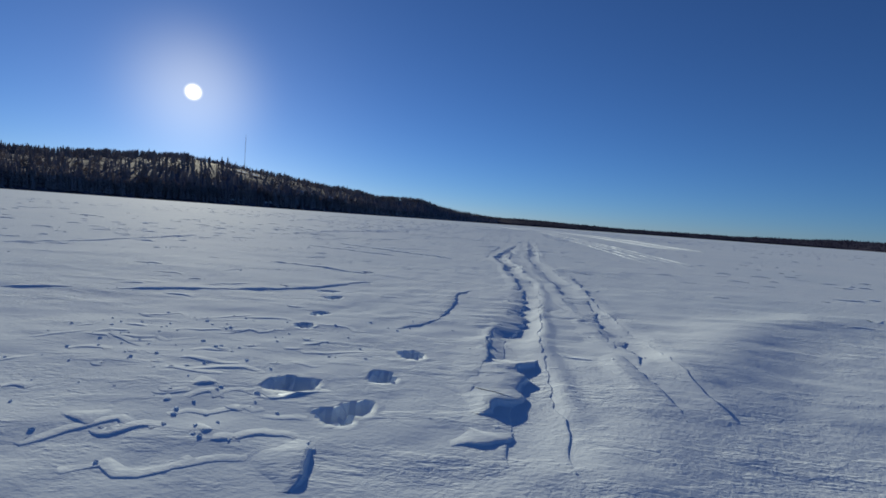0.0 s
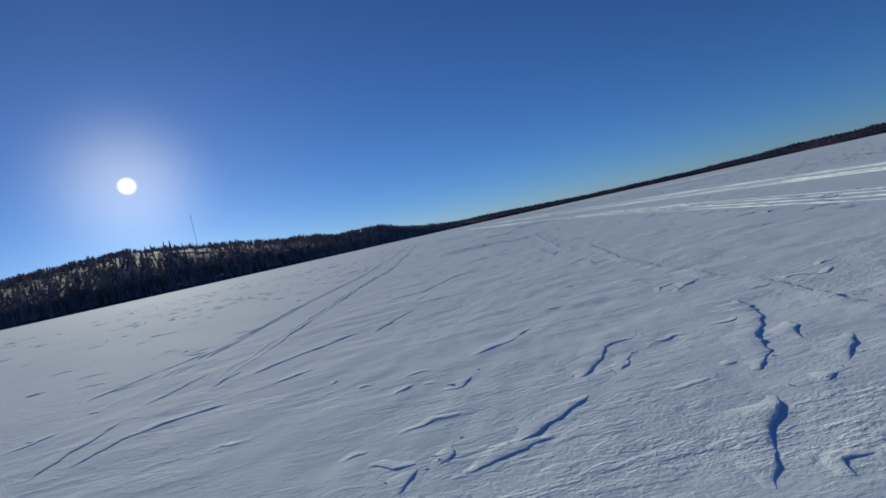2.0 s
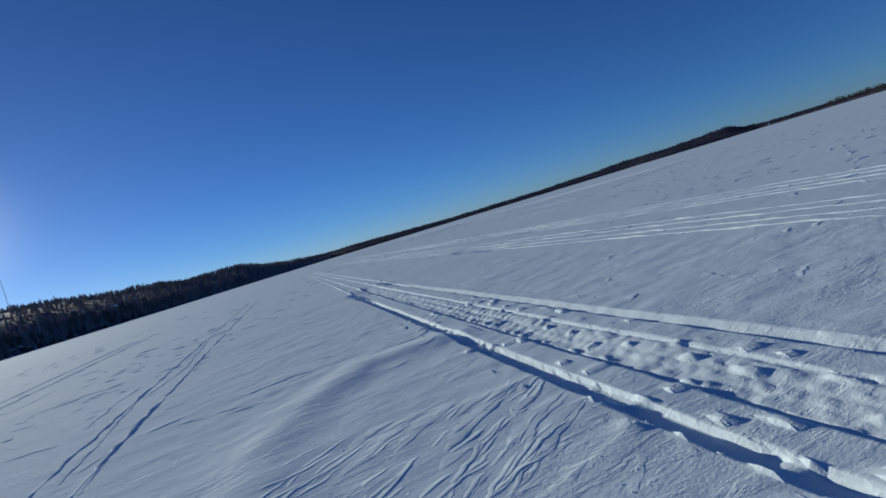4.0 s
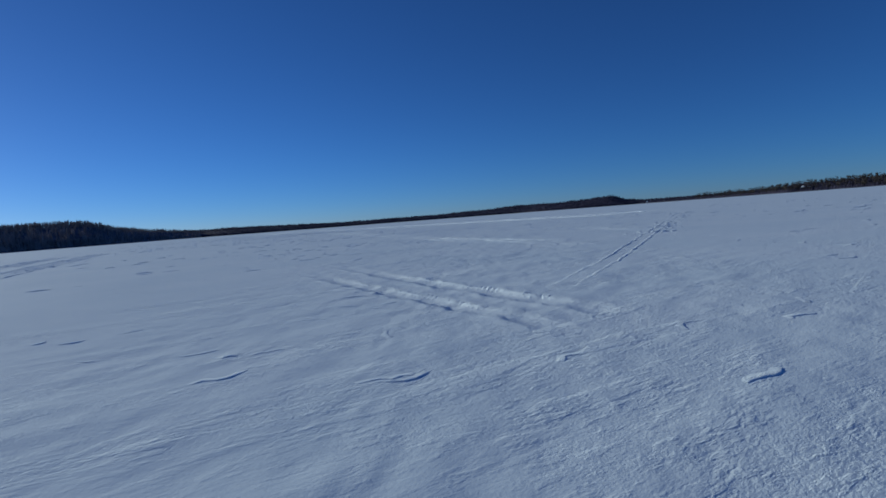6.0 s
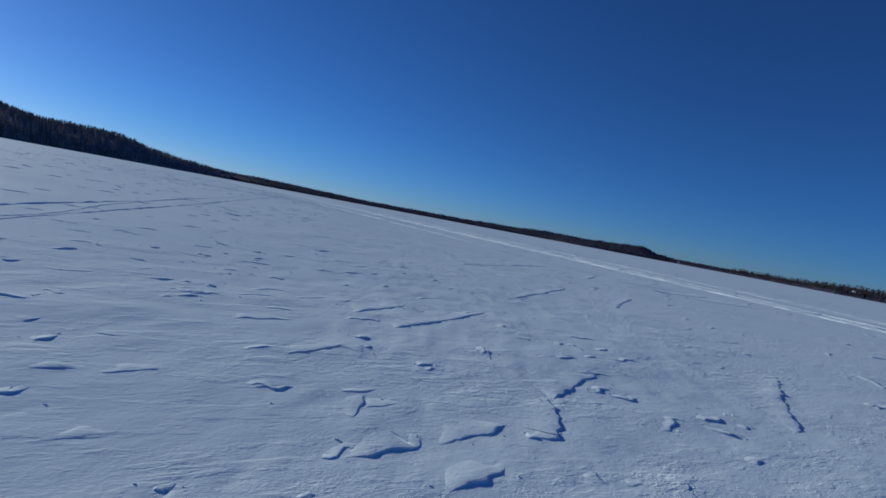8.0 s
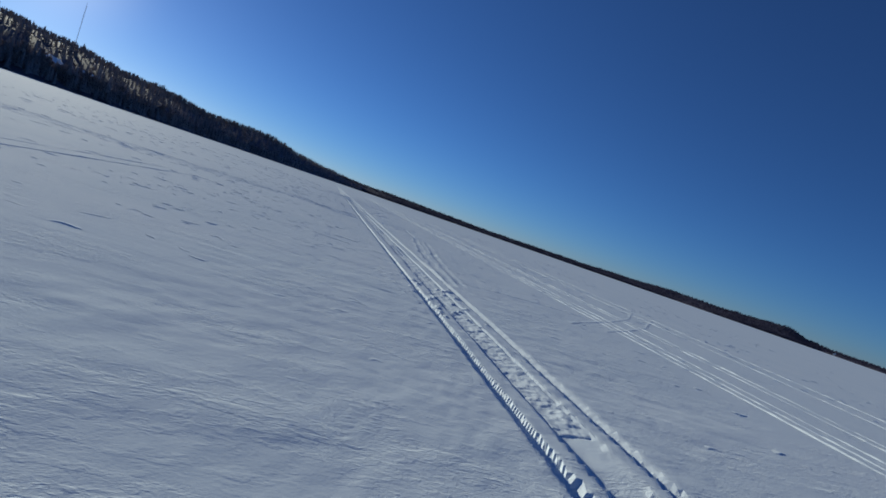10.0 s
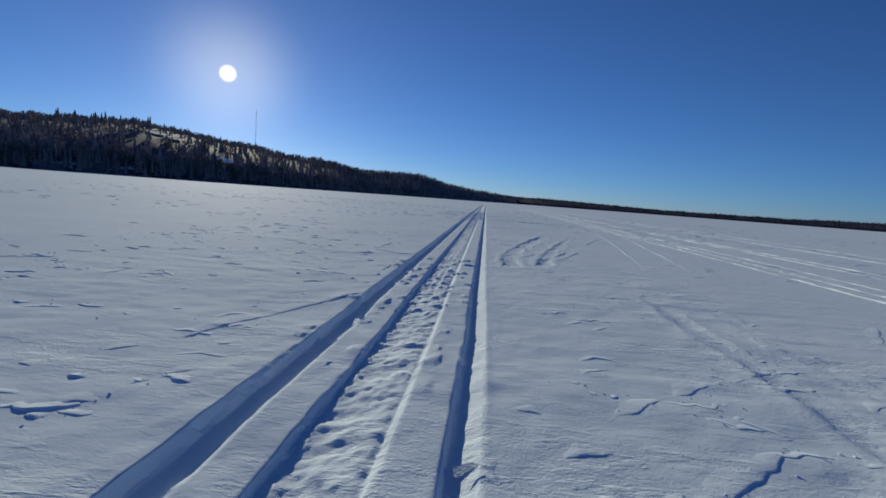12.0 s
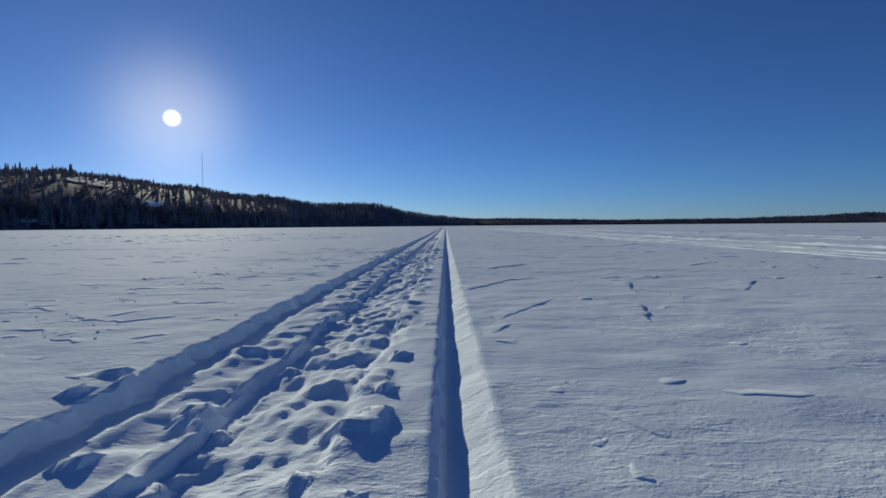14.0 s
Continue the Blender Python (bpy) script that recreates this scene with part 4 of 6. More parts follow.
ridge(2.4, 37.22, 113.71, 37.42, 113.76)
ridge(2.6, 38.99, 114.82, 39.57, 115.18, 40.41, 115.76)
ridge(3, 41.46, 116.88, 44.20, 118.93)
ridge(2.6, 40.67, 114.70, 40.58, 114.45)
ridge(4.1, 47.57, 121.93, 49.38, 123.48)
ridge(3.3, 43.87, 117.27, 45.71, 118.66)
ridge(2.4, 39.48, 112.69, 39.48, 112.64)
ridge(2.3, 39.45, 112.58, 39.36, 112.50)
ridge(2.6, 42.46, 113.89, 41.57, 113.32, 40.96, 112.90)
ridge(2.3, 39.05, 112.67, 39.02, 112.57)
ridge(2.2, 37.54, 112.79, 37.57, 112.73)
ridge(2.2, 37.47, 112.80, 37.50, 112.77)
ridge(2.2, 37.89, 112.71, 37.90, 112.68)
ridge(2.3, 38.26, 113.35, 38.43, 113.38)
ridge(2.6, 38.01, 114.03, 38.40, 114.28, 38.53, 114.10)
ridge(2.4, 37.81, 113.54, 38.00, 113.61)
ridge(2.3, 38.19, 113.23, 38.30, 113.48)
ridge(2.9, 36.71, 114.96, 36.73, 115.05)
ridge(2.8, 39.55, 114.37, 39.43, 114.10)
ridge(3.4, 43.08, 121.08, 44.67, 122.14, 48.42, 124.75)
ridge(3.4, 39.32, 119.48, 39.88, 118.25)
ridge(3.4, 35.61, 118.59, 35.89, 119.86, 36.19, 123.01, 37.62, 131.86)
ridge(2.2, 37.17, 113.12, 37.31, 113.13)
ridge(2.3, 38.47, 112.96, 38.91, 113.12)
ridge(2.3, 49.74, 148.82, 49.91, 148.80)
ridge(2.4, 48.64, 149.36, 48.82, 149.29, 49.06, 149.20)
ridge(2.5, 48.33, 149.73, 48.53, 149.65)
ridge(2.4, 49.32, 149.23, 49.44, 149.20)
ridge(2.3, 50.00, 148.77, 50.21, 148.76)
ridge(3.4, 48.25, 152.75, 48.90, 152.61, 49.55, 152.64)
ridge(3.4, 48.97, 153.68, 49.65, 153.58)
ridge(3.4, 50.03, 152.70, 50.39, 152.72)
ridge(3.4, 49.63, 152.14, 49.80, 152.24)
ridge(3.4, 43.83, 158.38, 44.99, 158.27)
ridge(3.4, 52.24, 151.75, 52.89, 151.76)
ridge(3.4, 53.07, 152.00, 54.22, 152.32, 54.93, 152.59, 56.81, 152.94)
ridge(3.4, 50.13, 151.66, 50.35, 151.58)
ridge(3.4, 46.74, 160.96, 46.92, 161.29, 46.91, 161.87)
ridge(2.5, 49.98, 156.56, 50.39, 156.37)
ridge(2.9, 52.25, 157.62, 52.31, 157.38)
ridge(3.3, 53.95, 158.05, 54.05, 158.09)
ridge(2.4, 50.33, 156.23, 50.41, 156.29)
ridge(4.3, 48.44, 166.68, 48.92, 166.84, 49.36, 167.03)
ridge(4.3, 49.43, 167.01, 49.91, 167.58, 50.25, 168.25)
ridge(4.6, 46.99, 166.86, 47.12, 167.27)
ridge(4.4, 47.26, 166.28, 47.31, 166.49)
ridge(4.5, 47.50, 166.89, 47.65, 167.23)
ridge(4.7, 47.21, 168.16, 47.82, 168.53)
ridge(3.5, 48.09, 165.74, 48.65, 165.86, 49.03, 166.12, 49.51, 166.30)
ridge(3.5, 49.48, 166.25, 50.03, 166.50, 50.26, 166.63)
ridge(3.3, 48.82, 165.01, 49.23, 165.06, 49.50, 165.27)
ridge(3.3, 49.45, 165.21, 49.92, 165.30, 50.27, 165.46)
ridge(3.3, 49.17, 165.03, 49.28, 165.12)
ridge(3.9, 51.65, 169.19, 52.73, 170.29, 54.63, 172.31)
ridge(3.7, 52.94, 168.09, 53.76, 169.03)
ridge(3.8, 52.41, 168.34, 53.82, 170.16)
ridge(3.6, 52.01, 167.54, 52.23, 167.61)
ridge(2.6, 53.38, 165.32, 53.36, 165.01)
ridge(2.5, 53.43, 164.87, 53.20, 164.21)
ridge(2.7, 53.98, 165.66, 54.11, 165.68)
ridge(2.9, 55.82, 166.79, 55.59, 166.26)
ridge(2.5, 53.75, 164.57, 53.80, 164.47)
ridge(2.6, 53.80, 164.97, 53.85, 164.83)
ridge(2.7, 51.55, 166.28, 51.78, 166.38)
ridge(2.8, 54.58, 166.48, 54.89, 166.63)
ridge(3.4, 46.19, 168.74, 47.07, 168.37)
ridge(3.4, 40.83, 176.09, 42.33, 177.08)
ridge(2.8, 50.21, 164.45, 50.28, 164.55)
ridge(3, 49.78, 170.85, 49.80, 170.94, 49.91, 170.97)
ridge(3.1, 49.40, 171.61, 49.53, 171.77)
ridge(3.1, 49.67, 171.96, 49.77, 172.35, 49.98, 172.87, 50.24, 173.63, 50.38, 173.95)
ridge(3.1, 49.94, 171.92, 50.02, 171.95)
ridge(3.1, 49.19, 171.28, 49.30, 171.26)
ridge(4.5, 51.61, 170.87, 51.68, 170.75)
ridge(4.5, 51.62, 170.62, 51.66, 170.72, 51.68, 170.67)
ridge(4.6, 51.99, 170.95, 52.21, 171.02)
ridge(4.7, 51.80, 171.38, 51.94, 171.34)
ridge(2.7, 48.22, 172.31, 48.46, 172.42)
ridge(2.9, 47.77, 173.66, 47.73, 174.22)
ridge(2.4, 49.89, 171.18, 49.94, 171.28)
ridge(2.4, 49.97, 171.38, 50.08, 171.46)
ridge(3, 54.03, 175.47, 54.61, 175.88)
ridge(2.9, 55.81, 174.56, 55.29, 173.73)
ridge(2.9, 52.60, 174.96, 52.81, 174.99)
ridge(4.5, 49.62, 177.99, 49.86, 177.87, 50.07, 177.74, 50.21, 177.70, 50.34, 177.74, 50.40, 177.77)
ridge(2.4, 49.65, 178.25, 49.61, 178.64, 49.63, 179.09, 49.66, 179.59)
ridge(2.6, 49.22, 180.37, 49.36, 180.62)
ridge(2.6, 49.15, 180.03, 49.23, 180.05)
ridge(2.6, 48.66, 179.33, 48.74, 179.42)
ridge(2.6, 48.54, 179.15, 48.54, 179.22)
ridge(2.4, 49.20, 178.31, 49.25, 178.37)
ridge(3.2, 45.31, 182.56, 45.47, 183.12)
ridge(4.1, 51.96, 178.65, 52.04, 178.89, 52.18, 179.32, 52.14, 179.39)
ridge(4.2, 52.37, 178.85, 52.51, 179.14, 52.70, 179.50)
ridge(3.8, 51.83, 177.65, 51.93, 177.78, 52.01, 177.95, 52.08, 178.15)
ridge(4.4, 52.54, 179.61, 52.68, 179.66)
ridge(3.4, 52.48, 181.09, 52.63, 181.21)
ridge(3.6, 53.47, 182.31, 53.74, 182.79)
ridge(3.4, 53.01, 180.98, 53.15, 181.10)
ridge(3.8, 54.42, 182.76, 54.67, 182.99)
ridge(3.2, 53.39, 180.29, 53.28, 179.89)
ridge(2.9, 52.94, 178.97, 52.77, 178.56, 52.69, 178.34)
ridge(3, 53.47, 180.53, 53.10, 179.50, 52.68, 178.53)
ridge(3.9, 55.52, 186.77, 54.50, 183.52)
ridge(2.4, 53.26, 179.14, 53.14, 178.84)
ridge(2.4, 53.75, 180.73, 53.40, 179.68, 53.08, 178.76)
ridge(2.3, 52.11, 178.56, 52.18, 178.62)
ridge(3.4, 52.91, 189.03, 52.93, 188.51)
ridge(3, 53.14, 187.23, 53.23, 187.16)
ridge(3.1, 48.05, 187.16, 48.28, 187.08)
ridge(2.5, 50.09, 186.52, 50.25, 186.50)
ridge(2.6, 49.84, 186.51, 49.95, 186.48)
ridge(4.9, 51.91, 189.47, 52.34, 190.30)
ridge(4.8, 51.90, 189.03, 52.48, 189.67)
ridge(2.9, 51.72, 193.78, 51.88, 193.77, 51.97, 193.90)
ridge(3.1, 52.77, 194.28, 52.98, 194.31, 53.37, 194.46)
ridge(3.4, 51.75, 197.70, 52.56, 197.56, 53.77, 197.20)
ridge(2.7, 49.91, 194.17, 50.02, 194.20)
ridge(2.5, 49.61, 193.83, 50.01, 193.82)
ridge(3.4, 47.15, 195.78, 47.42, 196.08, 47.74, 196.42)
ridge(3.4, 49.53, 196.99, 49.74, 196.93)
ridge(2.3, 50.03, 193.09, 50.06, 193.10)
ridge(3.2, 51.68, 202.99, 52.13, 203.73, 52.44, 203.92)
ridge(2.9, 51.75, 201.28, 51.86, 201.48)
ridge(2.9, 51.74, 201.11, 51.82, 201.03)
ridge(3.2, 53.19, 203.51, 52.99, 202.75)
ridge(3.3, 53.90, 202.87, 54.40, 203.58)
ridge(3, 52.78, 202.20, 52.61, 201.53)
ridge(2.8, 51.85, 200.45, 51.90, 200.43)
ridge(3.4, 54.54, 205.21, 55.25, 205.82)
ridge(2.5, 51.81, 201.64, 52.30, 202.48)
ridge(2.8, 49.28, 201.91, 49.48, 201.72, 49.61, 201.72)
ridge(2.7, 49.62, 201.32, 49.67, 201.41)
ridge(2.5, 50.11, 201.19, 50.17, 201.21)
ridge(2.5, 49.88, 200.87, 49.89, 200.94)
ridge(2.8, 49.86, 201.80, 49.91, 201.89)
ridge(2.3, 50.19, 200.64, 50.27, 200.60)
ridge(2.7, 49.37, 201.29, 49.44, 201.32)
ridge(3.4, 54.02, 206.53, 54.35, 206.76)
ridge(3.4, 48.87, 205.92, 49.10, 205.70)
ridge(2.9, 50.03, 202.32, 50.05, 202.45)
ridge(1.9, 51.91, 199.88, 51.95, 199.88)
ridge(2, 51.87, 200.05, 51.89, 200.03)
ridge(2.5, 8.93, 62.20, 8.51, 61.89, 8.32, 61.74)
ridge(2.6, 9.09, 62.02, 8.73, 61.81)
ridge(2.4, 9.15, 61.63, 8.81, 61.40, 8.66, 61.25)
ridge(2.4, 9.09, 61.78, 8.82, 61.63, 8.65, 61.43)
ridge(2.7, 8.85, 62.34, 8.49, 62.15)
ridge(2.6, 8.68, 62.45, 8.29, 62.18, 8.09, 62.01)
ridge(2.7, 8.44, 62.50, 8.12, 62.34)
ridge(2.7, 8.20, 62.55, 7.94, 62.40)
ridge(2.2, 8.96, 60.97, 8.86, 60.83, 8.77, 60.77)
ridge(2.3, 8.41, 61.36, 8.28, 61.27)
ridge(2.3, 8.78, 61.11, 8.65, 61.00)
ridge(2.6, 8.01, 62.11, 7.76, 62.00)
ridge(3.4, 4.10, 66.37, 4.47, 66.32, 4.77, 66.16)
ridge(3.4, 3.08, 70.26, 3.47, 70.75, 4.28, 70.38)
ridge(3.4, 2.80, 70.27, 3.21, 70.93)
ridge(2.9, 5.58, 64.42, 5.72, 64.75)
ridge(3.4, 4.89, 66.66, 4.82, 68.22, 4.93, 69.03)
ridge(3.4, 5.34, 67.77, 5.54, 69.70, 5.22, 74.69)
ridge(3.4, 5.36, 70.70, 5.17, 76.18)
ridge(3, 7.40, 65.31, 7.76, 65.15)
ridge(2.8, 6.72, 64.83, 7.25, 64.49)
ridge(3, 6.97, 65.17, 7.53, 65.24)
ridge(3.1, 65.44, 163.02, 61.87, 158.05, 58.88, 154.62, 55.00, 150.60)
ridge(3.4, 65.79, 161.72, 61.29, 156.08, 58.53, 153.18, 56.39, 151.13)


def skin_object(name, skins, material, sections=6):
    co = np.concatenate([c for c, _ in skins])
    co[:, 2] += snow_level(co[:, 0], co[:, 1])
    co = co.astype(np.float32)
    base = np.cumsum([0] + [len(c) for c, _ in skins])
    quads = np.concatenate([f + b for (_, f), b in zip(skins, base)]).astype(np.int32)
    me = bpy.data.meshes.new(name)
    me.vertices.add(len(co))
    me.vertices.foreach_set("co", co.ravel())
    me.loops.add(quads.size)
    me.loops.foreach_set("vertex_index", quads.ravel())
    me.polygons.add(len(quads))
    me.polygons.foreach_set("loop_start", np.arange(0, quads.size, 4, dtype=np.int32))
    strip = np.arange(len(quads)) % sections
    me.polygons.foreach_set("use_smooth", strip < sections - 3)
    me.update(calc_edges=True)
    me.materials.append(material)
    return new(name, me)


def scatter_ripples(count, near, far, seed, gain):
    """Small broken wind ripples in patches on either side of the way."""
    rnd = random.Random(seed)
    made = 0
    while made < count:
        y = rnd.uniform(0, 240)
        d = near * (far / near) ** rnd.random() * rnd.choice((-1, 1))
        x = float(spine(np.array(y))) + d
        if abs(x - TRACK_X) < 0.9 and y > 120 or abs(x - SIDE_TRACK_X) < 0.9:
            continue
        patch = noise.noise((x * 0.11, y * 0.11, 5.0))
        if patch < rnd.uniform(-0.35, 0.35):
            continue
        a = math.radians(rnd.gauss(4, 22))
        n = rnd.uniform(0.06, 0.3) * min(1 + abs(d) * 0.06, 2.0)
        bend = rnd.uniform(-0.25, 0.25)
        dx, dy = math.cos(a) * n, math.sin(a) * n
        q = np.linspace(0, 1, 6)
        xs = x + dx * q - dy * bend * np.sin(3.14 * q)
        ys = y + dy * q + dx * bend * np.sin(3.14 * q) + 0.035 * relief(q * n, q * 0 + made, 0.07, 71)
        h = gain * rnd.uniform(0.002, 0.0055) * min(1.0 + abs(d) * 0.08, 2.0) * np.sin(3.14 * np.clip(q, 0.03, 0.97)) ** 0.6 * (1 + min(abs(d), 20) * 0.02)
        w = 0.05 + 10 * h
        SMALL_RIDGES.append(sweep(xs, ys, [(w, -0.008 + 0 * h), (w * 0.55, 0.12 * h), (w * 0.18, 0.5 * h), (0 * h, h),
                                           (-0.004 - 0.15 * h, 0.86 * h), (-0.006 - 0.35 * h, 0.3 * h), (-0.012 - 0.8 * h, -0.008 + 0 * h)]))
        made += 1


def chop_band(count, spread, high, *pts):
    """Churned snow along an old trail: many short low ripples beside its line."""
    rnd = random.Random(count)
    p = np.array(pts, float).reshape(-1, 2)
    xs, ys, qs = resample_long(p, 0.1)
    for i in range(count):
        k = rnd.randrange(2, len(xs) - 2)
        a = math.atan2(ys[k + 2] - ys[k - 2], xs[k + 2] - xs[k - 2]) + rnd.gauss(0, 0.25)
        off, n = rnd.gauss(0, spread), rnd.uniform(0.15, 0.7)
        x, y = xs[k] - math.sin(a) * off, ys[k] + math.cos(a) * off
        q = np.linspace(0, 1, 9)
        px, py = x + math.cos(a) * n * q, y + math.sin(a) * n * q + 0.03 * relief(q * n, q * 0 + i, 0.1, 72)
        h = rnd.uniform(0.3, 1) * high * np.sin(3.14 * np.clip(q, 0.03, 0.97)) ** 0.6 * (1 + 0.4 * relief(q * n, q * 0 + i, 0.12, 73))
        w = 0.04 + 8 * h
        SMALL_RIDGES.append(sweep(px, py, [(w, -0.008 + 0 * h), (w * 0.55, 0.12 * h), (w * 0.18, 0.5 * h), (0 * h, h),
                                           (-0.004 - 0.15 * h, 0.86 * h), (-0.006 - 0.35 * h, 0.3 * h), (-0.012 - 0.8 * h, -0.008 + 0 * h)]))


def resample_long(p, step):
    p = p.reshape(-1, 2)
    d = np.hypot(*np.diff(p, axis=0).T)
    s = np.concatenate([[0], np.cumsum(d)])
    q = np.linspace(0, s[-1], int(s[-1] / step) + 2)
    return np.interp(q, s, p[:, 0]), np.interp(q, s, p[:, 1]), q


def crust_patch(count, x0, x1, y0, y1, high, seed):
    """Scattered bits of raised crust over a stretch of snow, lying across the wind."""
    rnd = random.Random(seed)
    for i in range(count):
        x, y = rnd.uniform(x0, x1), rnd.uniform(y0, y1)
        a, n = radians(rnd.gauss(6, 20)), 0.05 + 0.3 * rnd.random() ** 2.5
        q = np.linspace(0, 1, 9)
        for _ in range(rnd.randrange(1, 4)):
            r = rnd.uniform(0.004, 0.011)
            CRUMBS.append((x + rnd.gauss(0.5 * n, 0.12), y + rnd.gauss(0, 0.1), r, r * rnd.uniform(0.2, 0.5), rnd.uniform(0, 6.283), rnd.random()))
        px = x + math.cos(a) * n * q
        py = y + math.sin(a) * n * q + 0.05 * relief(q * n, q * 0 + i + seed, 0.07, 75) + 0.1 * n * np.sin(3.14 * q) * rnd.uniform(-1, 1)
        h = rnd.uniform(0.3, 1) * high * np.sin(3.14 * np.clip(q, 0.03, 0.97)) ** 0.5 * (1 + 0.4 * relief(q * n, q * 0 + i, 0.1, 76))
        w = 0.04 + 9 * h
        SMALL_RIDGES.append(sweep(px, py, [(w, -0.008 + 0 * h), (w * 0.55, 0.12 * h), (w * 0.18, 0.5 * h), (0 * h, h),
                                           (-0.004 - 0.15 * h, 0.86 * h), (-0.006 - 0.35 * h, 0.3 * h), (-0.012 - 0.8 * h, -0.008 + 0 * h)]))


def streak_patch(count, high, angle, long, *corners):
    """Thin parallel lines of wind-cut crust inside a four-cornered patch."""
    rnd = random.Random(count)
    (ax, ay), (bx, by), (cx, cy), (dx, dy) = [corners[i:i + 2] for i in range(0, 8, 2)]
    for i in range(count):
        p, r = rnd.random(), rnd.random()
        x = (ax * (1 - p) + bx * p) * (1 - r) + (dx * (1 - p) + cx * p) * r
        y = (ay * (1 - p) + by * p) * (1 - r) + (dy * (1 - p) + cy * p) * r
        a, n = radians(rnd.gauss(angle, 7)), long * rnd.uniform(0.35, 1.0)
        q = np.linspace(-0.5, 0.5, 12)
        off = 0.035 * relief(q * n, q * 0 + i, 0.22, 77) + 0.012 * relief(q * n, q * 0 + i, 0.06, 78)
        px, py = x + math.cos(a) * n * q - math.sin(a) * off, y + math.sin(a) * n * q + math.cos(a) * off
        h = rnd.uniform(0.35, 1) * high * np.maximum(0.05, np.cos(3.1 * q)) ** 0.6 * (1 + 0.4 * relief(q * n, q * 0 + i, 0.12, 79))
        w = 0.03 + 9 * h
        SMALL_RIDGES.append(sweep(px, py, [(w, -0.008 + 0 * h), (w * 0.55, 0.12 * h), (w * 0.18, 0.5 * h), (0 * h, h),
                                           (-0.003 - 0.15 * h, 0.86 * h), (-0.005 - 0.35 * h, 0.3 * h), (-0.01 - 0.8 * h, -0.008 + 0 * h)]))


ridge(3.4, 52.75, 171.8, 53.05, 172.06)
ridge(3.4, 53.25, 172.17, 53.68, 172.53)
ridge(1.6, 51.71, 169.52, 52.45, 170.58, 53.0, 171.2)
ridge(2.2, 51.73, 169.06, 52.34, 169.62, 53.13, 170.33)
ridge(4.2, 52.51, 167.73, 53.11, 168.37, 53.72, 168.95)
ridge(3.4, 55.51, 173.66, 57.35, 175.60, 59.86, 177.99)
ridge(3.4, 55.37, 171.52, 56.79, 173.15, 58.39, 174.65)
ridge(3.4, 54.93, 172.21, 56.16, 173.40)
ridge(3.4, 53.89, 171.87, 54.69, 172.58)
ridge(4.2, 47.15, 166.35, 47.92, 167.16, 48.99, 167.86, 50.18, 168.61)
ridge(3.4, 47.67, 165.93, 48.66, 166.65, 50.32, 167.74)
ridge(4.2, 48.20, 165.21, 49.01, 165.59, 50.48, 166.06)
ridge(3.4, 46.56, 168.63, 47.48, 168.83, 48.49, 168.95)
ridge(3.4, 47.44, 166.89, 48.45, 167.46, 49.36, 168.09)
ridge(3.4, 48.85, 165.82, 49.67, 165.90, 50.31, 166.24)
ridge(3.4, 52.3, 171.41, 52.45, 171.5, 52.63, 171.72)
# wind ridges beside the end of the sled track, and by the first parallel trails
ridge(17.3, 42.95, 201.15, 43.26, 201.18, 43.38, 201.47, 43.50, 201.78)
ridge(6.9, 41.35, 202.16, 41.50, 202.35, 42.17, 201.93)
ridge(4.8, 37.05, 211.50, 39.50, 212.00, 42.50, 211.80, 44.72, 211.94)
ridge(15.2, 47.42, 195.59, 47.52, 195.70, 47.64, 195.81, 47.83, 195.82, 47.85, 196.13)
ridge(9.4, 46.96, 196.08, 47.11, 196.12, 47.22, 196.19)
ridge(7.7, 47.12, 196.24, 47.44, 196.20, 47.65, 196.21)
ridge(11.2, 47.88, 196.33, 47.96, 196.43, 48.01, 196.52)
ridge(6.9, 46.84, 197.33, 47.04, 197.44, 47.42, 197.23)
ridge(9.4, 47.54, 196.62, 47.58, 196.76)
ridge(15.2, 48.08, 196.73, 48.26, 196.74, 48.40, 196.83, 48.58, 196.65, 48.77, 196.70)
ridge(7.7, 49.42, 195.56, 49.53, 195.67, 49.61, 195.72, 49.79, 195.78, 49.93, 195.64, 49.98, 195.72)
ridge(7.7, 48.97, 197.69, 49.08, 198.03, 49.17, 198.53)
ridge(9.4, 49.49, 197.03, 49.61, 197.16)
ridge(3.0, 49.64, 193.80, 49.81, 193.73, 49.89, 193.72, 50.00, 193.74)
ridge(3.5, 48.61, 194.18, 48.70, 194.22, 48.76, 194.28)
ridge(3.5, 48.85, 194.44, 48.94, 194.46)
ridge(3.5, 47.47, 198.74, 47.64, 198.75)
ridge(4.8, 46.44, 200.01, 46.91, 199.49)
ridge(13.1, 51.88, 197.72, 52.05, 197.82, 52.26, 197.83, 52.42, 197.69, 52.61, 197.76)
ridge(7.7, 51.97, 197.24, 52.11, 197.34)
ridge(11.2, 52.60, 197.22, 52.81, 197.35, 53.17, 197.65)
ridge(11.2, 53.37, 197.71, 53.58, 197.73, 53.87, 198.01, 53.97, 197.66)
ridge(13.1, 53.59, 197.31, 53.85, 197.38, 54.04, 197.43, 54.40, 197.69, 54.79, 198.02, 55.15, 198.21)
ridge(9.4, 53.95, 197.25, 54.23, 197.23, 54.58, 197.52, 54.79, 197.53)
ridge(9.4, 54.93, 197.59, 55.20, 197.70, 55.49, 197.87)
ridge(6.2, 52.01, 204.88, 52.62, 205.69)
ridge(6.2, 54.64, 210.78, 55.54, 210.94, 56.74, 212.65)
ridge(3.9, 8.28, 58.60, 8.49, 58.24)
ridge(4.6, 6.23, 49.81, 6.31, 49.72, 6.44, 49.73)
ridge(3.4, 6.20, 49.12, 6.37, 49.22)
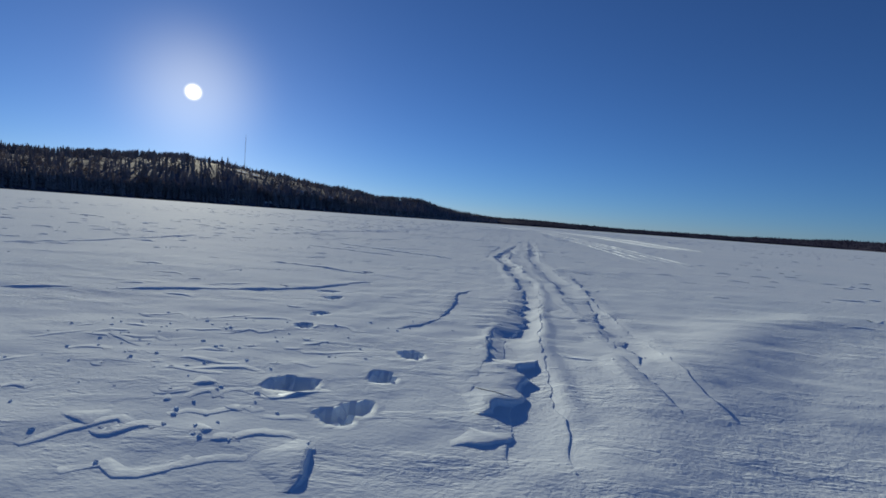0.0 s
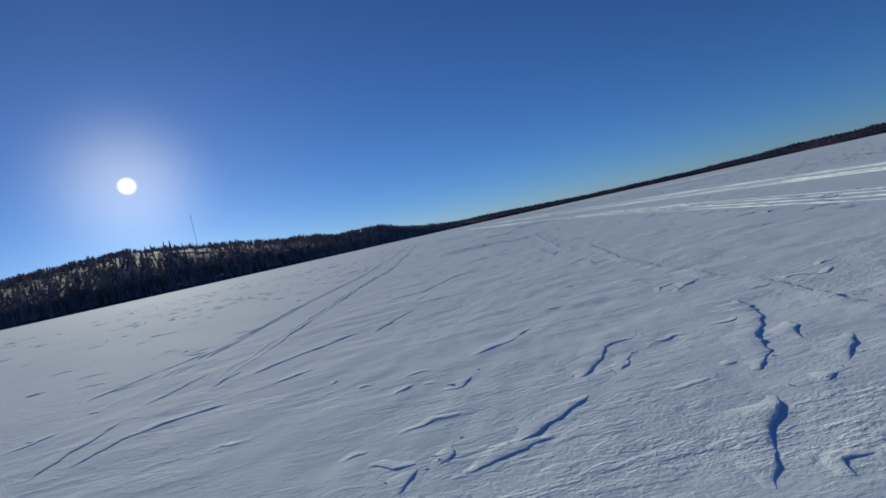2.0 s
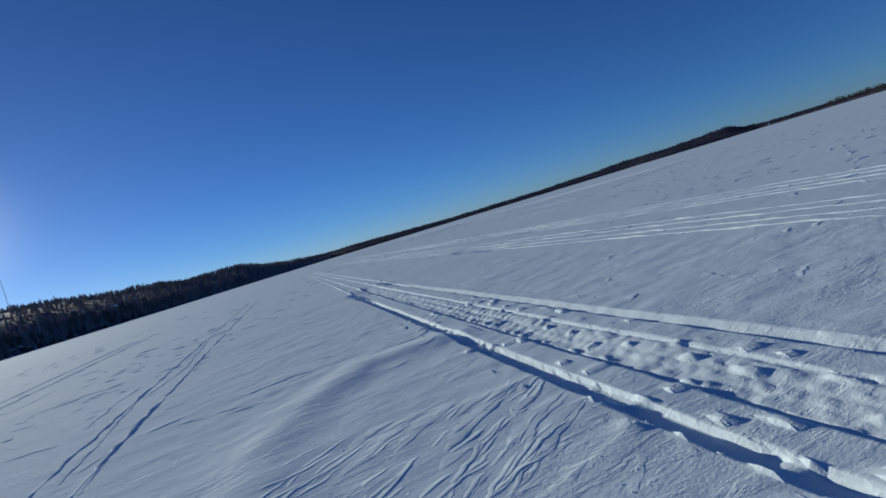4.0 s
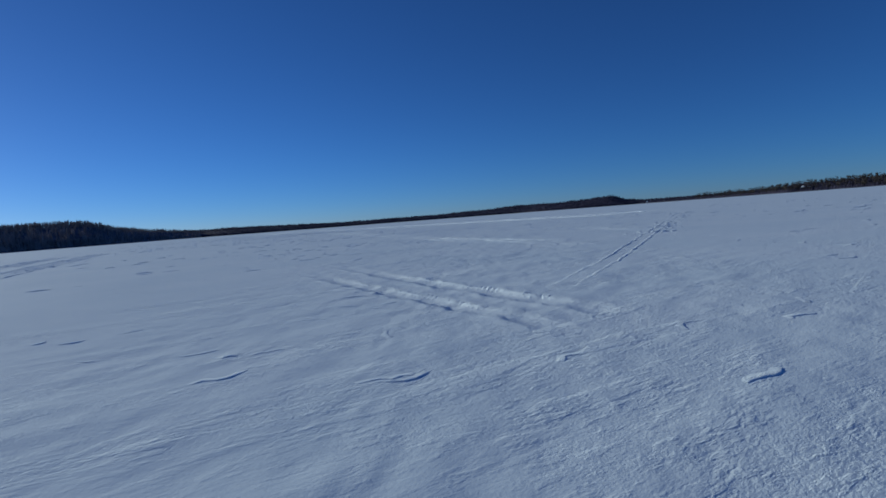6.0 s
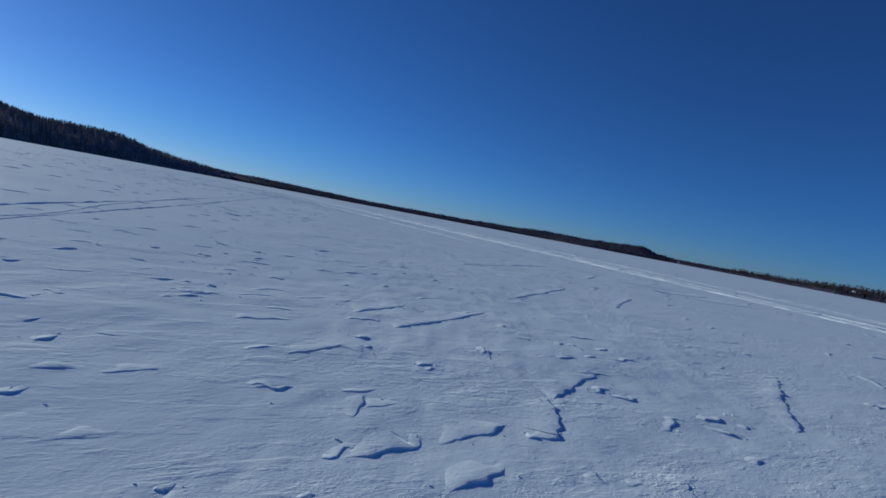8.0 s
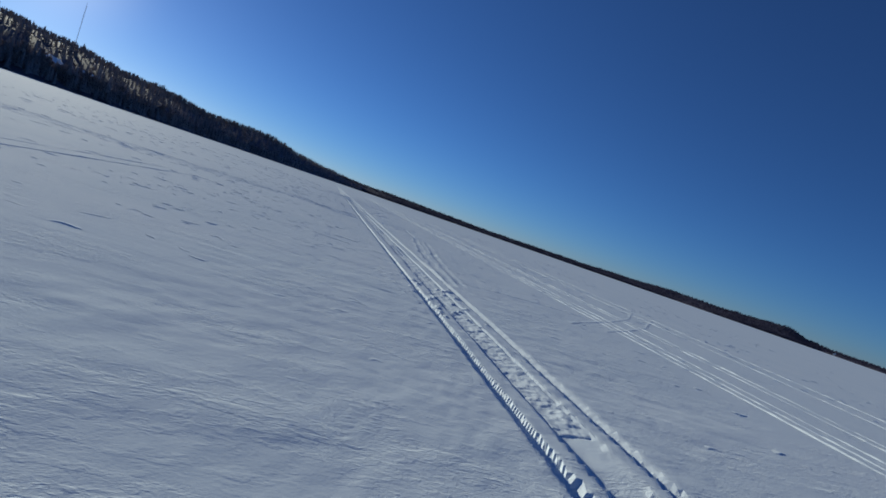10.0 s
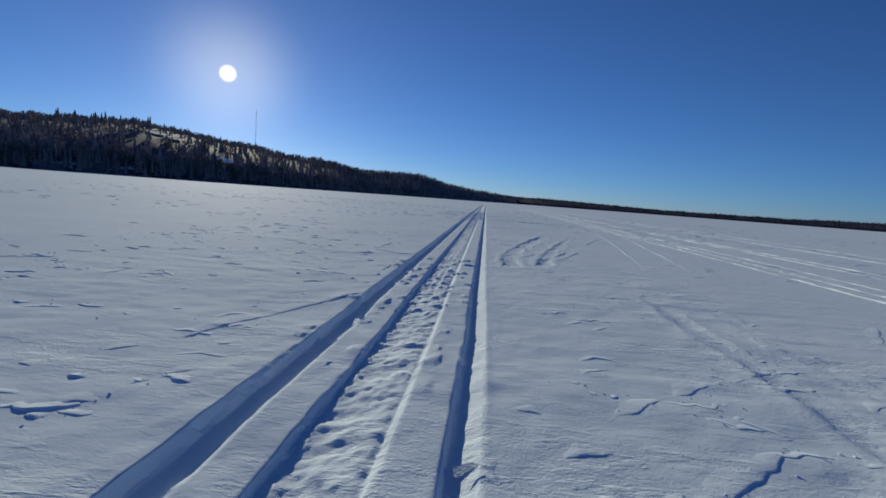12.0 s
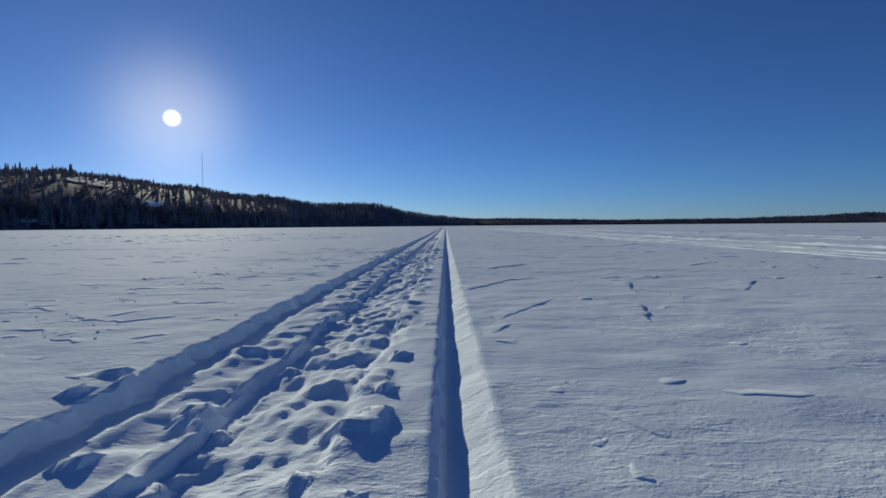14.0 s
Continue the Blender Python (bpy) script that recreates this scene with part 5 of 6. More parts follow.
ridge(3.4, 5.87, 47.96, 6.01, 48.02)
ridge(3.4, 5.56, 47.84, 5.62, 47.88)
ridge(3.4, 5.55, 47.70, 5.63, 47.74)
ridge(4.6, 4.99, 48.70, 4.92, 48.85)
ridge(4.6, 4.91, 47.69, 4.99, 47.87)
crust_patch(26, 52.0, 54.2, 170.6, 172.2, 0.003, 14)
streak_patch(90, 0.0035, 48, 0.7, 1.6, 47.4, 2.9, 46.9, 4.2, 48.7, 2.6, 49.4)
streak_patch(110, 0.003, 36, 0.5, 7.0, 60.4, 8.4, 60.6, 9.1, 62.2, 7.4, 62.6)
streak_patch(40, 0.0035, 52, 0.6, 4.2, 54.5, 5.6, 53.9, 6.2, 55.6, 4.8, 56.4)
crust_patch(200, 45.5, 50.1, 169.5, 182, 0.009, 1)
crust_patch(50, 52.2, 54.5, 172, 178, 0.004, 2)
crust_patch(126, 35.8, 41, 112.8, 120, 0.009, 3)
crust_patch(90, 43.5, 49, 150, 158, 0.010, 7)
crust_patch(90, -6, -2, 20, 32, 0.012, 8)
for width, line in GROOVE_LINES:
    for side in (-0.5, 0.5):
        ridge(0.7, *[c + (side * width if i % 2 == 0 else 0) for i, c in enumerate(line)])
crust_patch(60, -1.7, -0.45, 1.0, 2.6, 0.003, 10)
crust_patch(130, 48.4, 50.2, 201, 211, 0.007, 9)
chop_band(150, 0.3, 0.012, 57.6, 140, 57.9, 165, 58.1, 190)
chop_band(120, 0.5, 0.009, 36, 160.5, 43.5, 163.4, 46.3, 165.4, 47.8, 166.8, 50.1, 168.1)
chop_band(170, 0.3, 0.014, 33.3, 94.4, 37.5, 97.1, 53.2, 107.4)
chop_band(60, 0.25, 0.01, 29.8, 93.2, 30.4, 96.0, 31.8, 102.0)
chop_band(50, 0.3, 0.012, 35.4, 96.4, 37.5, 101.9, 40, 108)
scatter_ripples(1600, 0.5, 6, 5, 0.8)
scatter_ripples(5200, 4, 40, 6, 1.3)
crust_patch(110, 52.4, 62, 201.5, 216, 0.006, 15)
crust_patch(90, -7, -1.5, 3.5, 12, 0.006, 16)
tagged(skin_object("snow_ripples", SMALL_RIDGES, SNOW), "low wind-carved ripples of crust on the lake snow", "snow", kind="stuff")


def make_crumbs():
    c = np.array(CRUMBS)
    z = snow_level(c[:, 0], c[:, 1])
    rings = []
    for k in range(5):
        a = c[:, 4] + k * 1.2566 + 0.5 * np.sin(7 * c[:, 5] + k)
        r = c[:, 2] * (1 + 0.35 * np.sin(11 * c[:, 5] + 2.4 * k))
        rings.append(np.stack([c[:, 0] + 1.3 * r * np.cos(a), c[:, 1] + r * np.sin(a), z - 0.012], -1))
        rings.append(np.stack([c[:, 0] + 0.7 * r * np.cos(a), c[:, 1] + 0.55 * r * np.sin(a), z + c[:, 3] * (1 + 0.3 * np.sin(5 * k + 9 * c[:, 5]))], -1))
    co = np.stack(rings, 1).reshape(-1, 3)
    quads = [(2 * k, (2 * k + 2) % 10, (2 * k + 3) % 10, 2 * k + 1) for k in range(5)] + [(1, 3, 5, 7), (1, 7, 9, 9)]
    base = np.arange(len(c))[:, None, None] * 10
    side = (np.array(quads[:5])[None] + base).reshape(-1, 4)
    top = (np.array([(1, 3, 5), (1, 5, 7), (1, 7, 9)])[None] + base).reshape(-1, 3)
    ob = mesh_object("snow_crumbs", co.tolist(), side.tolist() + top.tolist(), SNOW, flat=True)
    tagged(ob, "broken crumbs of snow crust lying along the ridges", "snow", kind="stuff")


make_crumbs()
for skin in BIG_RIDGES:
    tagged(skin_object("snow_ridge", [skin], SNOW), "wind-carved crust ridge with a broken shaded edge on the snow", "snow ridge", group="wind-carved snow ridges")


def sled_trail(label, berms, cm, *pts):
    """A trail seen from the side: pressed snow between thrown-up berms, at the given offsets from its middle line."""
    x0, y0, q = resample(pts, 0.5)
    tx, ty = np.gradient(x0), np.gradient(y0)
    n = np.hypot(tx, ty) + 1e-9
    skins = []
    for i, off in enumerate(berms):
        x, y = x0 + ty / n * off, y0 - tx / n * off
        p = np.array([c for xy in zip(x, y) for c in xy])
        xs, ys, qs = resample_long(p, 0.1)
        seed = i + 7 * len(label) + pts[0]
        h = 0.0085 * cm * (0.6 + 0.4 * smooth(-0.5, 0.4, relief(qs, qs * 0 + seed, 1.6, 52))) * (1 + 0.5 * relief(qs, qs * 0 + seed, 0.5, 50) + 0.5 * relief(qs, qs * 0 + seed, 0.16, 51))
        jag = 0.02 * relief(qs, qs * 0 + seed, 0.3, 53) + 0.015 * relief(qs, qs * 0 + seed, 0.12, 54)
        h = np.maximum(h, 0.002) * (0.05 + 0.95 * smooth(0, 4.0, np.minimum(qs, qs[-1] - qs)))
        scoured = band(ys, 67.0, 86.0, 2.0) * (1 - smooth(19.0, 22.0, xs)) * smooth(12.0, 13.0, xs)      # wind has worn the trails down here
        h = h * (1 - 0.3 * scoured)
        w = 0.02 + jag
        skins.append(sweep(xs, ys, [(w + 0.03, -0.015 + 0 * h), (w + 0.006, 0.35 * h), (0.006 + jag, h), (jag - 0.012, 0.8 * h), (jag - 0.02, 0.3 * h), (jag - 0.034, -0.015 + 0 * h)]))
    return tagged(skin_object("sled_trail", skins, PACKED, 5), label, "snow trail", kind="structure")


PAIR = (-0.55, -0.2, 0.22, 0.55)
sled_trail("snowmobile trail with a ridged belt mark", PAIR, 2, 4.6, 10, 5.4, 17, 7.9, 37.8, 9.2, 47, 9.7, 54, 9.75, 59.5)
sled_trail("snowmobile trail running on over the lake", PAIR, 3, 9.78, 69, 10.0, 100, 10.2, 130)
for off in (-0.05, 0.3, 0.75, 1.15, 2.5, 2.85, 3.3, 3.75):
    sled_trail("pale snowmobile trail among parallel ones", (0.0,), 2.2, 9.3 + 0.5 * off, 22, 12.6 + 0.7 * off, 46, 13.5 + off, 66, 14.0 + off, 110, 14.4 + 1.1 * off, 140)
sled_trail("faint old ski trail", (-0.5, -0.4, 0.36, 0.47), 1.2, -1.2, 34, -0.85, 41.5, -0.4, 46, -0.2, 58, 0, 90)
sled_trail("faint old ski trail", (-0.25, 0.25), 1.8, 5.6, 60, 5.4, 74, 5.2, 95)
sled_trail("narrow ski trail with scuffed snow beside it", (-0.13, 0.13), 0.7, 25.6, 89.6, 28.2, 91.2, 33.2, 94.5, 52, 107)
sled_trail("faint wind-worn snowmobile trail", (-0.2, 0.2), 1.2, 30.3, 94.6, 30.9, 96.5, 31.2, 98.5, 32.0, 103.0)
sled_trail("faint wind-worn snowmobile trail", (-0.15, 0.15), 0.7, 34.2, 94.6, 35.0, 96.3, 35.7, 98.2, 37.5, 102.0)
sled_trail("pale snowmobile trail", (-0.35, 0.35), 1.3, 33.4, 109.8, 35.0, 117, 37.2, 127, 44, 160)
for x in (57.2, 57.7, 58.3, 59.8, 60.4, 64.0, 66.0):
    sled_trail("pale snowmobile trail among parallel ones", (0.0,), 2.2, x - 0.8, 116, x - 0.4, 128, x, 150, x + 0.2, 180, x + 1.5, 300)
sled_trail("faint old snowmobile trail", (-0.45, 0.4), 1.0, 55.0, 178, 55.6, 182, 57.5, 195, 61, 230)
sled_trail("wide trail crossing the lake", (-0.7, -0.1, 0.5), 1.0, 30, 160.5, 39, 163.8, 46.5, 166.4, 50.2, 168.0)

# ------------------------------------------------------------- far shores
EYE = (51.0, 199.0)
# azimuth to the left of +y, distance of the crest, its height with trees, distance of the shore
SHORE = [(150, 900, 40, 600), (80, 700, 48, 330), (60, 800, 52, 340), (50, 850, 64, 350),
         (46, 890, 72, 355), (41, 960, 84, 358), (38.5, 1020, 92, 360), (36.7, 1080, 99, 370), (34.2, 1150, 99, 375), (31.5, 1130, 92, 380), (29.3, 1100, 82, 385), (26.3, 1080, 78, 400),
         (22.9, 980, 59, 430), (20, 860, 50, 470), (17.2, 760, 40, 520), (14.2, 900, 39, 640), (11, 1000, 44, 720), (8.1, 1080, 49, 800),
         (6, 1180, 44, 900), (4.3, 1300, 37, 1000), (2.5, 1500, 36, 1200), (0.9, 1750, 37, 1450), (-1.0, 1850, 32, 1600), (-3.5, 1900, 22, 1700)]
FAR_SHORE = [(2.5, 2500, 50, 2100), (-3, 2300, 41, 1900), (-7, 2150, 38, 1800), (-12, 2100, 32, 1800), (-18, 2100, 26, 1800), (-24.5, 2050, 25, 1800), (-30, 2000, 26, 1750),
             (-34, 1950, 29, 1700), (-40.5, 1850, 36, 1600), (-44, 1700, 32, 1450), (-48, 1620, 36, 1400), (-50.5, 1580, 38, 1380), (-52, 1560, 24, 1370),
             (-53.5, 1540, 18, 1380), (-56, 1450, 16, 1250), (-60, 1250, 14, 1100), (-65, 1050, 13, 900), (-68, 950, 14, 800), (-71, 850, 16, 700),
             (-75, 830, 17, 680), (-80, 800, 17, 640), (-110, 800, 34, 600), (-150, 900, 40, 620), (-209, 900, 40, 600)]


def shore_at(table, az, k):
    a = [r[0] for r in table][::-1]
    return float(np.interp(az, a, [r[k] for r in table][::-1]))


def land_height(table, az, d):
    """Height of the ground at an azimuth and distance from EYE: from the shore up to the crest, then level."""
    crest, shore = shore_at(table, az, 1), shore_at(table, az, 3)
    top = max(shore_at(table, az, 2) - (8.5 if table is FAR_SHORE else 7.0), 2.0)
    t = (d - shore) / (crest - shore)
    if t <= 0:
        return 0.35 * max(0.0, 1 + t * 30)
    t = min(t, 1.0)
    lump = 0.06 * noise.noise((az * 0.9, d * 0.006, 3.0)) * t
    if table is FAR_SHORE:
        lump += (0.12 * noise.noise((az * 0.35, 7.0, 1.0)) + 0.07 * noise.noise((az * 1.1, 2.0, 5.0))) * t
    return top * max(0.0, (t ** 0.6) * 0.975 + lump) + min(1.0, t * 20)


def spot(az, d):
    a = radians(az)
    return EYE[0] - math.sin(a) * d, EYE[1] + math.cos(a) * d


def make_land(name, table, step, label):
    az0, az1 = table[0][0], table[-1][0]
    n = int((az0 - az1) / step) + 1
    fr = [-0.03, 0.0, 0.006, 0.015, 0.03, 0.05, 0.08, 0.12, 0.17, 0.23, 0.3, 0.4, 0.52, 0.66, 0.82, 1.0, 1.15, 1.5]
    verts, faces = [], []
    for i in range(n):
        az = az0 - (az0 - az1) * i / (n - 1)
        crest, shore = shore_at(table, az, 1), shore_at(table, az, 3)
        shore_w = 6 * noise.noise((az * 1.7, 0.5, 1.0))
        for f in fr:
            d = shore + f * (crest - shore) + (shore_w if f < 0.2 else 0)
            z = land_height(table, az, shore + f * (crest - shore)) if f > 0 else (-0.6 if f < 0 else 0.05)
            verts.append((*spot(az, d), z))
    m = len(fr)
    for i in range(n - 1):
        for j in range(m - 1):
            a = i * m + j
            faces.append((a, a + m, a + m + 1, a + 1))
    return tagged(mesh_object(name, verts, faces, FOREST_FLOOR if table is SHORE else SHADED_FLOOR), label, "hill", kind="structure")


# snow-covered openings in the wood: azimuths, and how far up the slope
CLEARINGS = [(29.0, 31.2, 0.055, 0.1), (34.9, 36.5, 0.27, 0.33), (33.5, 35.1, 0.215, 0.26), (31.7, 33.2, 0.018, 0.04), (26.0, 27.2, 0.065, 0.09), (43.0, 47.0, 0.004, 0.009), (38.0, 40.0, 0.003, 0.008)]


def make_clearing(az0, az1, f0, f1):
    verts, faces, n, m = [], [], 14, 9
    for i in range(n):
        for j in range(m):
            az = az0 + (az1 - az0) * i / (n - 1)
            wob = 0.9 * noise.noise((i * 0.5, j * 0.4, az0))
            f = f0 + (f1 - f0) * min(1, max(0, (j + wob * 2) / (m - 1)))
            crest, shore = shore_at(SHORE, az, 1), shore_at(SHORE, az, 3)
            d = shore + f * (crest - shore)
            verts.append((*spot(az + wob * 0.3, d), land_height(SHORE, az, d) + 1.6))
    for i in range(n - 1):
        for j in range(m - 1):
            a = i * m + j
            faces.append((a, a + 1, a + m + 1, a + m))
    return tagged(mesh_object("clearing", verts, faces, SNOW), "snow-covered clearing on the wooded hillside", "clearing", kind="structure")


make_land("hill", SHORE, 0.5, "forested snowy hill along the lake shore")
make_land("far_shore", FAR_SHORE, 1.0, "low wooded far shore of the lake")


def conifer_template(rnd, sides=5, tiers=4, narrow=0.17):
    """A spruce one unit high: trunk, and drooping ragged tiers of boughs."""
    verts, faces = [], []
    for t in range(tiers):
        z0, z1 = 0.06 + 0.8 * t / tiers, 0.06 + 0.8 * (t + 1) / tiers + 0.13
        z1 = min(z1, 1.0)
        r = narrow * (1 - t / tiers) ** 0.8 + 0.02
        b = len(verts)
        verts.append((0, 0, z1))
        for s in range(sides * 2):
            a = math.pi * (s + 0.5 * t) / sides
            rr = r * ((1.0 if s % 2 == 0 else 0.5) + rnd.uniform(-0.2, 0.2))
            verts.append((rr * math.cos(a), rr * math.sin(a), z0 + (0.0 if s % 2 == 0 else 0.05) + rnd.uniform(-0.02, 0.02)))
        for s in range(sides * 2):
            faces.append((b, b + 1 + s, b + 1 + (s + 1) % (sides * 2)))
    return verts, faces


def birch_template(rnd, clumps=11):
    """A bare broadleaf tree one unit high: forked stems with a loose crown of twig clumps."""
    verts, faces = [], []
    for _ in range(clumps):
        z = rnd.uniform(0.3, 0.98)
        r = 0.2 * math.sin(math.pi * min(1, (z - 0.15) / 0.95)) + 0.02
        a = rnd.uniform(0, 6.283)
        d = r * math.sqrt(rnd.random())
        cx, cy = d * math.cos(a), d * math.sin(a)
        b = len(verts)
        h, w = rnd.uniform(0.07, 0.14), rnd.uniform(0.025, 0.06)
        verts += [(cx * 0.6, cy * 0.6, z - h), (cx + w, cy, z), (cx - w * 0.6, cy + w, z + 0.02), (cx - w * 0.5, cy - w, z - 0.02), (cx * 1.1, cy * 1.1, z + h * 0.7)]
        faces += [(b, b + 1, b + 2), (b, b + 2, b + 3), (b, b + 3, b + 1), (b + 4, b + 2, b + 1), (b + 4, b + 3, b + 2), (b + 4, b + 1, b + 3)]
    b = len(verts)
    verts += [(0.012, 0, 0), (-0.006, 0.01, 0), (-0.006, -0.01, 0), (0, 0, 0.8)]
    faces += [(b, b + 1, b + 3), (b + 1, b + 2, b + 3), (b + 2, b, b + 3)]
    return verts, faces


def make_wood(name, table, count, tall, even, az_span, material, templates, label, seed, depth=(0.0, 1.0)):
    rnd = random.Random(seed)
    bits, tris, base = [], [], 0
    temps = [(np.array(v), np.array(f)) for v, f in templates]
    for _ in range(count):
        az = rnd.uniform(*az_span)
        crest, shore = shore_at(table, az, 1), shore_at(table, az, 3)
        q = rnd.random()
        f = depth[0] + (depth[1] - depth[0]) * (rnd.random() ** 1.9)
        if q < 0.22:
            f = rnd.uniform(0.002, 0.015)
        elif q > 0.55 and table is SHORE:
            f = 1.02 - 0.25 * rnd.random() ** 1.6
        elif q > 0.72:
            f = rnd.uniform(0.35, 1.02)
        if table is SHORE and any(a - 0.2 < az < b + 0.2 and c * 0.8 < f < e for a, b, c, e in CLEARINGS) and rnd.random() < 0.93:
            continue
        d = shore + f * (crest - shore)
        h = tall * (1 + (1 - even) * rnd.uniform(-0.5, 0.25)) * (1.3 if rnd.random() < 0.03 * (1 - even) else 1)
        v, t = temps[rnd.randrange(len(temps))]
        a = rnd.uniform(0, 6.283)
        c, s = math.cos(a), math.sin(a)
        w = h * rnd.uniform(0.85, 1.25)
        x, y = spot(az, d)
        z = land_height(table, az, d) - 0.3
        bits.append(np.stack([x + w * (v[:, 0] * c - v[:, 1] * s), y + w * (v[:, 0] * s + v[:, 1] * c), z + h * v[:, 2]], -1))
        tris.append(t + base)
        base += len(v)
    co, tr = np.concatenate(bits).astype(np.float32), np.concatenate(tris).astype(np.int32)
    me = bpy.data.meshes.new(name)
    me.vertices.add(len(co))
    me.vertices.foreach_set("co", co.ravel())
    me.loops.add(tr.size)
    me.loops.foreach_set("vertex_index", tr.ravel())
    me.polygons.add(len(tr))
    me.polygons.foreach_set("loop_start", np.arange(0, tr.size, 3, dtype=np.int32))
    me.update(calc_edges=True)
    me.materials.append(material)
    return tagged(new(name, me), label, "forest", kind="stuff")


SEEDED = random.Random(11)
SPRUCES = [conifer_template(SEEDED, narrow=SEEDED.uniform(0.12, 0.2)) for _ in range(6)]
FAR_SPRUCES = [conifer_template(SEEDED, 4, 2, SEEDED.uniform(0.22, 0.34)) for _ in range(6)]
BIRCHES = [birch_template(SEEDED) for _ in range(6)]
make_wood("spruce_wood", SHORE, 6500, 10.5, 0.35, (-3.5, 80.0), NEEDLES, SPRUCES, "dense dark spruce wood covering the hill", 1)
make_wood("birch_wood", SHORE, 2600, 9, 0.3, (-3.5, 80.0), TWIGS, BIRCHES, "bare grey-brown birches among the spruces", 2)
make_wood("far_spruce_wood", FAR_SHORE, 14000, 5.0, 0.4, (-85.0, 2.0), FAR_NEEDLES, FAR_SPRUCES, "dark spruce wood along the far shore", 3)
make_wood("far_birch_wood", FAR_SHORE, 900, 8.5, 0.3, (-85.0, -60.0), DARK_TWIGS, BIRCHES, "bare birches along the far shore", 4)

for opening in CLEARINGS:
    make_clearing(*opening)

# ------------------------------------------------------------- trees that stand out along the near shore


def shore_spruce(seed):
    rnd = random.Random(seed)
    tree = tagged(new("spruce"), "dark green spruce at the foot of the wooded hill", "tree", group="spruces along the shore")
    v, f = conifer_template(rnd, 7, 6, 0.15)
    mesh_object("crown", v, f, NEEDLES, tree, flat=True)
    ring = [(0.018 * math.cos(a), 0.018 * math.sin(a), z) if z < 0.5 else (0.004 * math.cos(a), 0.004 * math.sin(a), z)
            for z in (-0.03, 0.9) for a in (0, 1.257, 2.513, 3.77, 5.027)]
    mesh_object("trunk", ring, [(i, (i + 1) % 5, 5 + (i + 1) % 5, 5 + i) for i in range(5)], BARK, tree)
    return tree


def shore_birch(seed):
    rnd = random.Random(seed)
    tree = tagged(new("birch"), "bare pale birch at the edge of the frozen lake", "tree", group="birches along the shore")
    v, f = birch_template(rnd, 60)
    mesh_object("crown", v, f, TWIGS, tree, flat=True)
    verts, faces = [], []
    limbs = [((0, 0, -0.03), (0.01, 0, 0.85), 0.016)] + [
        ((0.003, 0, z), (0.16 * math.cos(a), 0.16 * math.sin(a), z + 0.28), 0.006) for z, a in ((0.3, 0.4), (0.4, 2.6), (0.5, 4.4), (0.58, 1.3))]
    for p, q, r in limbs:
        b = len(verts)
        verts += [(p[0] + r * math.cos(a), p[1] + r * math.sin(a), p[2]) for a in (0, 2.1, 4.2)] + [q]
        faces += [(b, b + 1, b + 3), (b + 1, b + 2, b + 3), (b + 2, b, b + 3)]
    mesh_object("trunk", verts, faces, BARK, tree)
    return tree


def plant(kinds, count, span, tall, f_range, seed):
    rnd = random.Random(seed)
    for i in range(count):
        az = rnd.uniform(*span)
        crest, shore = shore_at(SHORE, az, 1), shore_at(SHORE, az, 3)
        d = shore + rnd.uniform(*f_range) * (crest - shore)
        h = rnd.uniform(*tall)
        m = pose(*spot(az, d), land_height(SHORE, az, d) - 0.2, 0, 0, rnd.uniform(0, 360))
        src = kinds[i % len(kinds)]
        ob = src if i < len(kinds) else copy_thing(src, m)
        ob.matrix_basis = m @ Matrix.Diagonal((h, h, h, 1))


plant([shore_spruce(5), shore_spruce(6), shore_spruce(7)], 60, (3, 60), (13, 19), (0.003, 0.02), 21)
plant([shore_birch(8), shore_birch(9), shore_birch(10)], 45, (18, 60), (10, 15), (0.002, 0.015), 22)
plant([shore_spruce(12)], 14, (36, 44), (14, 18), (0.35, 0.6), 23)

# ------------------------------------------------------------- radio mast far behind the hill


def strut(p, q, r):
    """A thin square bar from p to q."""
    p, q = Vector(p), Vector(q)
    m = (q - p).to_track_quat("Z", "Y").to_matrix()
    v = [tuple(c + m @ Vector((r * i, r * j, 0))) for c in (p, q) for i, j in ((-1, -1), (1, -1), (1, 1), (-1, 1))]
    return v, [(0, 1, 5, 4), (1, 2, 6, 5), (2, 3, 7, 6), (3, 0, 4, 7), (3, 2, 1, 0), (4, 5, 6, 7)]


